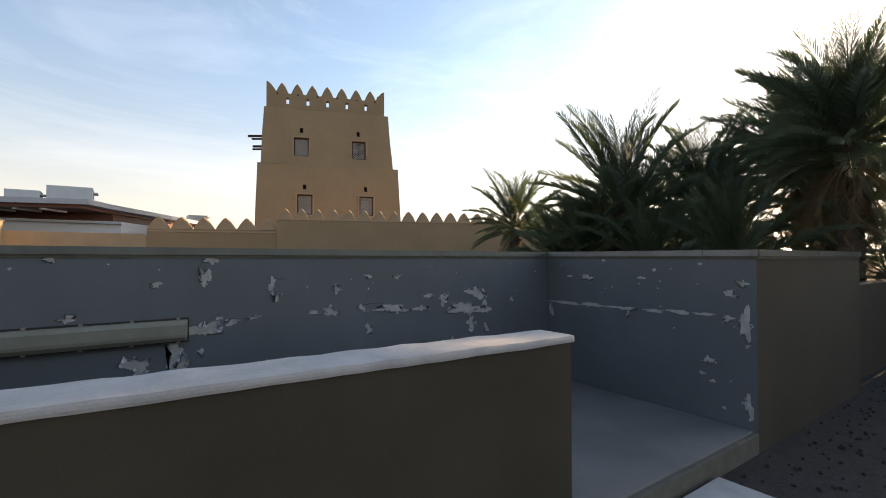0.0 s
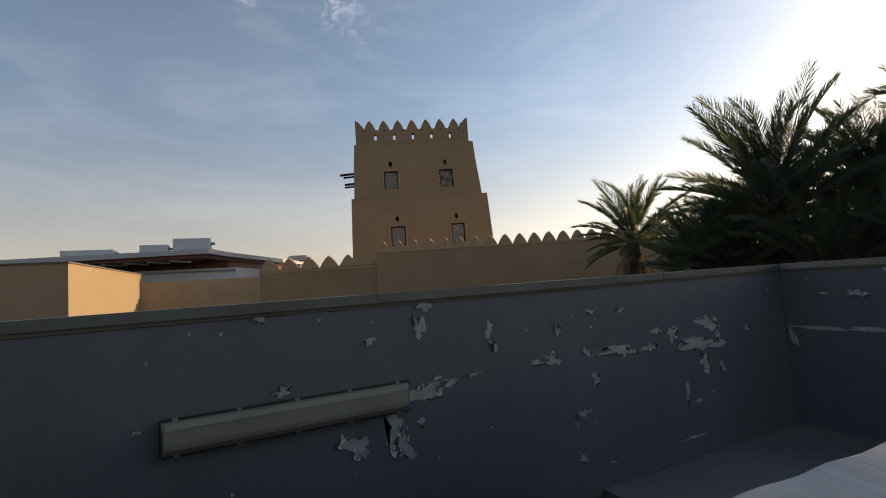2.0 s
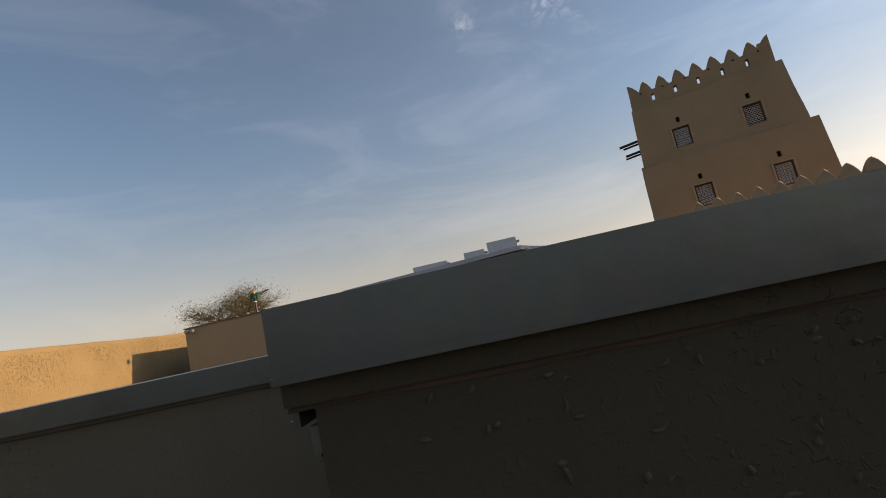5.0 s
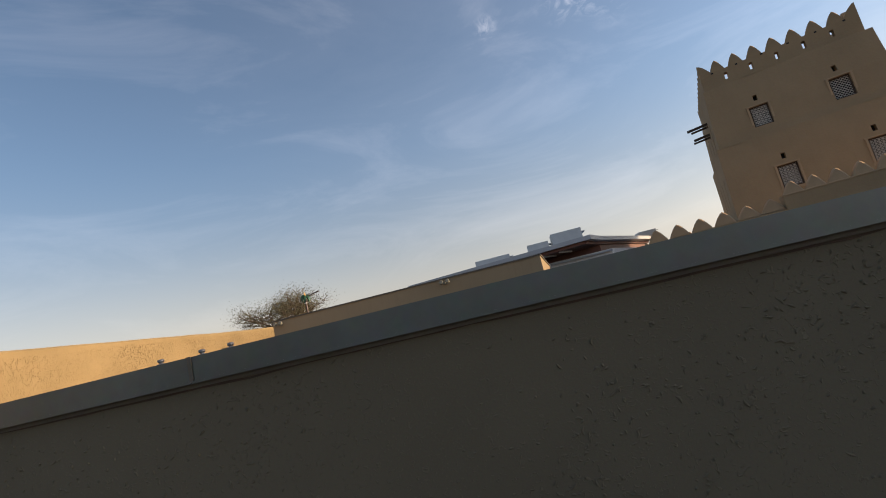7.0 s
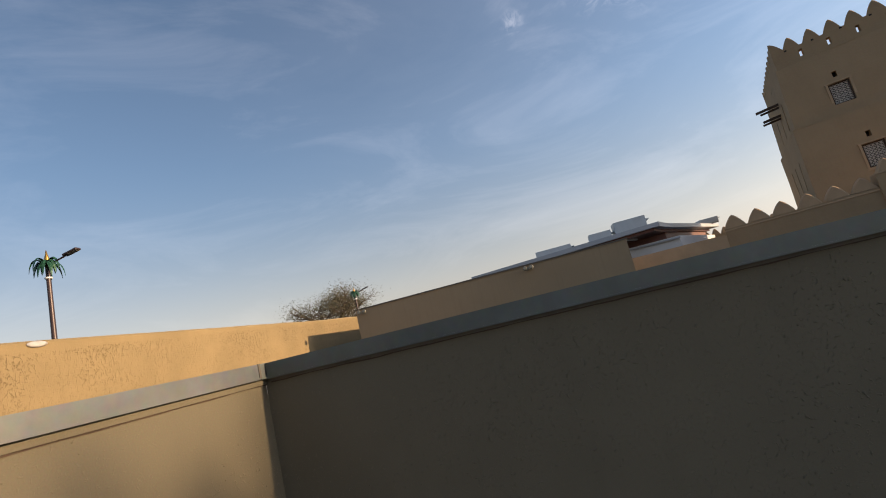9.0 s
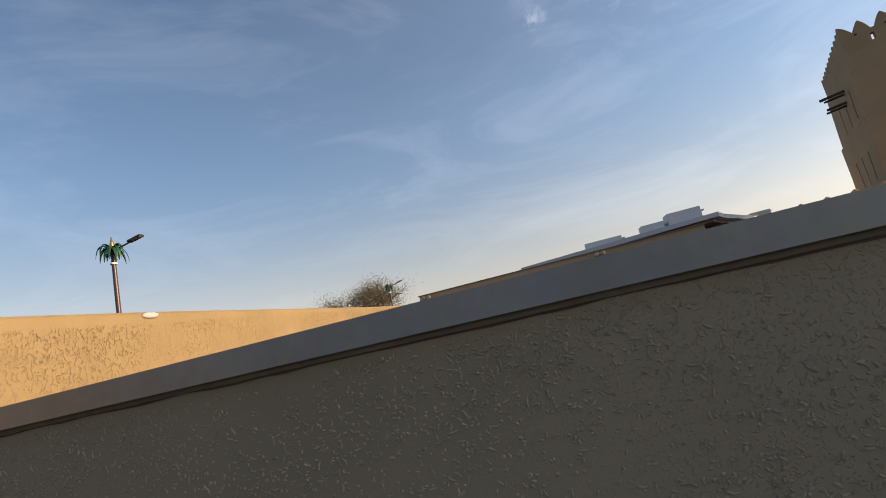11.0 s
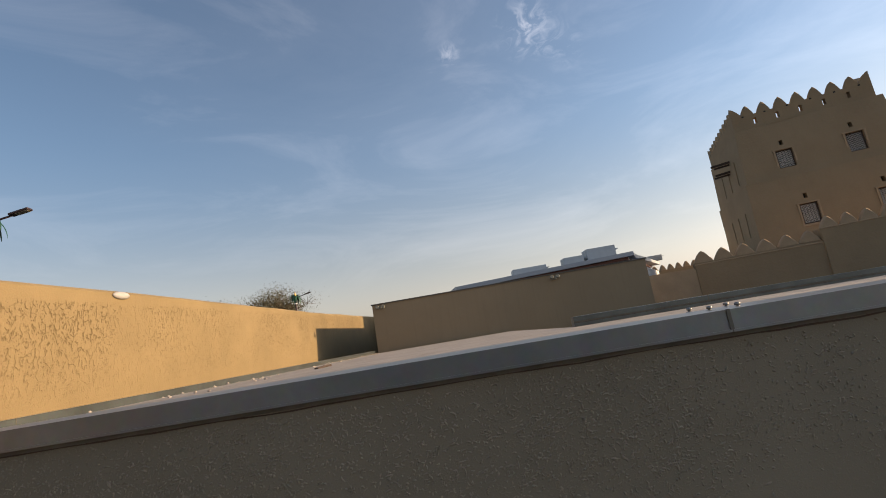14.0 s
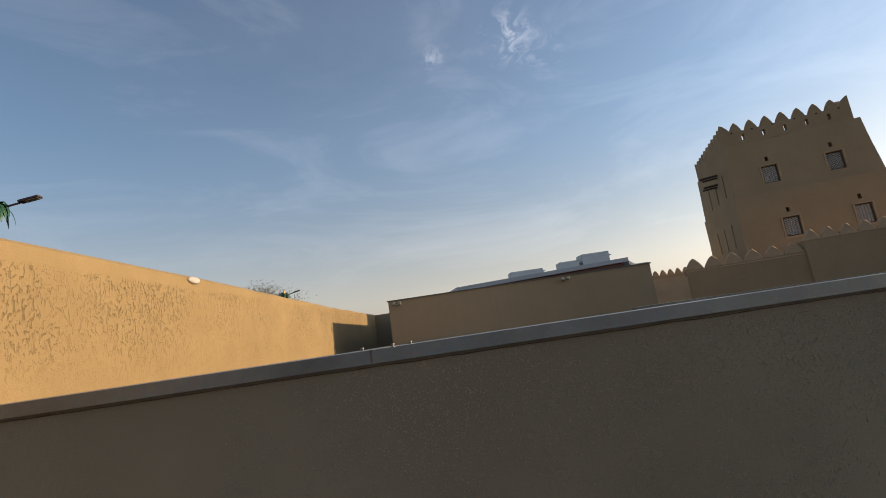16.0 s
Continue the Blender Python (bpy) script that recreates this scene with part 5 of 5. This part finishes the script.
# ---- date palms ----
def frond_mesh(name, length, mat, seed, droop, n=84, wide=0.62):
    """A feather leaf that grows along +x and bends down: a tapered rib with two rows of narrow leaflets."""
    rng = random.Random(seed)
    bm = bmesh.new()
    pts = [Vector((0, 0, 0))]
    steps = 14
    for i in range(steps):
        ang = -droop * ((i + 1) / steps) ** 1.6
        pts.append(pts[-1] + Vector((math.cos(ang), 0, math.sin(ang))) * length / steps)
    at = lambda f: pts[min(steps - 1, int(f * steps))].lerp(pts[min(steps, int(f * steps) + 1)], f * steps - int(f * steps))
    for i in range(steps):
        tube(bm, pts[i], pts[i + 1], 0.028 * (1 - i / steps) + 0.004, 0.028 * (1 - (i + 1) / steps) + 0.004, 4, False)
    for i in range(n):
        f = 0.16 + 0.83 * i / (n - 1)
        p = at(f)
        way = (at(min(1, f + 0.02)) - at(max(0, f - 0.02))).normalized()
        upv = Vector((0, 1, 0)).cross(way) * -1
        ll = wide * length / 3 * (0.35 + 0.65 * math.sin(math.pi * min(1, 0.18 + 0.80 * f))) * rng.uniform(0.85, 1.15)
        for s in (-1, 1):
            lean = 0.62 + 0.55 * f + rng.uniform(-0.12, 0.12)
            d = (Vector((0, s, 0)) * math.cos(lean) + way * math.sin(lean) + upv * (0.28 + rng.uniform(-0.22, 0.22))).normalized()
            tip = p + d * ll + Vector((0, 0, -0.10 * ll))
            w = way * 0.0095 + upv * 0.004
            mid = p + d * ll * 0.45
            a, b, c, e = bm.verts.new(p), bm.verts.new(mid + w), bm.verts.new(tip), bm.verts.new(mid - w)
            bm.faces.new((a, b, c)), bm.faces.new((a, c, e))
    me = bpy.data.meshes.new(name)
    bm.to_mesh(me)
    bm.free()
    me.materials.append(mat)
    return me


GREEN = [frond_mesh("frond", 3.0, FROND, k, (0.35, 0.6, 0.95, 0.5)[k]) for k in range(4)]
DRY = [frond_mesh("dry_frond", 2.6, FROND_DRY, 20 + k, (0.9, 1.3)[k], n=60, wide=0.42) for k in range(2)]


def date_palm(x, y, crown, size, seed, count=65, dry=18, label="date palm with a full green crown and dry lower fronds"):
    rng = random.Random(seed)
    t = tagged(thing("date_palm", label, "palm tree", "date palms by the fort", at=(x, y, GROUND)))
    h, count = crown - GROUND, int(count * 0.82)
    bm = bmesh.new()
    prof = []
    k = int(h / 0.14)
    for i in range(k + 1):
        z = h * i / k
        prof += [(0.20 + 0.03 * math.sin(i * 2.1), z), (0.26 + 0.03 * math.sin(i * 1.3), z + h / k * 0.7)]
    lathe(bm, prof, 12)
    for v in bm.verts:
        v.co += noise.noise_vector(v.co * 6) * 0.03
    part("trunk", bm, BARK, t, "rough trunk of cut frond stubs")
    for i in range(count):
        f = i / (count - 1)
        az, el = i * 137.5 + rng.uniform(-14, 14), 86 - 100 * f ** 1.05 + rng.uniform(-9, 9)
        s = size / 3.0 * rng.uniform(0.82, 1.1) * (0.8 + 0.25 * math.sin(math.pi * min(1, f + 0.25)))
        o = put("frond", GREEN[rng.randrange(4)], FROND, t, pose(0, 0, h + 0.12 - 0.25 * f, 0, -el, az) @ pose(0.12, 0, 0, rng.uniform(-30, 30)) @ Matrix.Scale(s, 4))
    for i in range(dry):
        az, el = i * 151.0 + rng.uniform(-20, 20), -38 - 45 * rng.random()
        s = size / 3.0 * rng.uniform(0.65, 0.95)
        put("dry_frond", DRY[rng.randrange(2)], FROND_DRY, t, pose(0, 0, h - 0.25, 0, -el, az) @ pose(0.15, 0, 0, rng.uniform(-60, 60)) @ Matrix.Scale(s, 4), "withered brown frond")


date_palm(12.5, 8.2, 2.8, 3.1, 1, count=68, dry=34)
date_palm(13.0, 13.3, 2.75, 2.2, 2, count=58, dry=24)
date_palm(12.6, 3.0, 3.9, 2.4, 3, count=120, dry=44)
date_palm(16.5, 4.6, 4.2, 3.0, 4, count=104, dry=34)
date_palm(16.0, 10.2, 2.3, 2.6, 5, count=62, dry=30)
date_palm(15.5, 7.3, 3.2, 2.8, 6, count=75, dry=30)
date_palm(17.5, 14.2, 2.1, 2.4, 7, count=54, dry=24)
date_palm(13.6, 5.9, 1.6, 2.5, 8, count=54, dry=26, label="young date palm with a low bushy crown")
date_palm(14.6, 11.2, 1.2, 2.3, 9, count=54, dry=26, label="young date palm with a low bushy crown")
date_palm(19.5, 6.0, 4.4, 3.2, 10, count=71, dry=30)

for k, (x, y, z, s) in enumerate(((11.4, 4.7, 1.3, 2.1), (13.0, 2.5, 1.2, 2.0), (11.3, 6.6, 1.1, 2.2), (11.8, 10.0, 1.2, 2.2), (14.4, 3.7, 2.6, 2.4), (17.0, 7.9, 2.2, 2.6), (19.0, 3.4, 2.4, 2.6), (11.6, 8.9, 1.5, 2.2), (13.4, 9.8, 1.9, 2.3))):
    date_palm(x, y, z, s, 30 + k, count=38, dry=18, label="young date palm with a low bushy crown")

# ---- thorny trees beyond the wall ----
def ghaf_tree(x, y, height, spread, seed):
    rng = random.Random(seed)
    t = tagged(thing("ghaf_tree", "sparse grey-green thorn tree beyond the wall", "tree", "thorn trees", at=(x, y, GROUND)))
    bm, leaf = bmesh.new(), bmesh.new()

    def grow(p, d, ln, r, level):
        q = p + d * ln
        tube(bm, p, q, r, r * 0.65, 6, False)
        if level == 0:
            for _ in range(26):
                c = q + Vector((rng.gauss(0, 1), rng.gauss(0, 1), rng.gauss(0, 0.7))) * ln * 0.6
                a, b = Vector((rng.gauss(0, 1), rng.gauss(0, 1), rng.gauss(0, 1))).normalized() * 0.10, Vector((rng.gauss(0, 1), rng.gauss(0, 1), rng.gauss(0, 1))).normalized() * 0.045
                leaf.faces.new([leaf.verts.new(c + v) for v in (a, b, -a, -b)])
            return
        for _ in range(4 if level > 1 else 3):
            e = (d * 0.7 + Vector((rng.gauss(0, 1) * spread, rng.gauss(0, 1) * spread, rng.uniform(-0.25, 0.5)))).normalized()
            grow(q, e, ln * rng.uniform(0.6, 0.85), r * 0.6, level - 1)
    for k in range(3):
        grow(Vector((0, 0, 0)), Vector((math.cos(k * 2.1 + seed) * 0.45, math.sin(k * 2.1 + seed) * 0.45, 1)).normalized(), height * 0.36, height * 0.022, 4)
    part("trunk", bm, BARK, t, "grey-brown trunk and limbs")
    part("crown", leaf, THORN_LEAF, t, "fine sparse foliage")


ghaf_tree(-40.0, 63.0, 11.6, 0.8, 3)
ghaf_tree(-47.5, 62.0, 6.6, 0.8, 8)
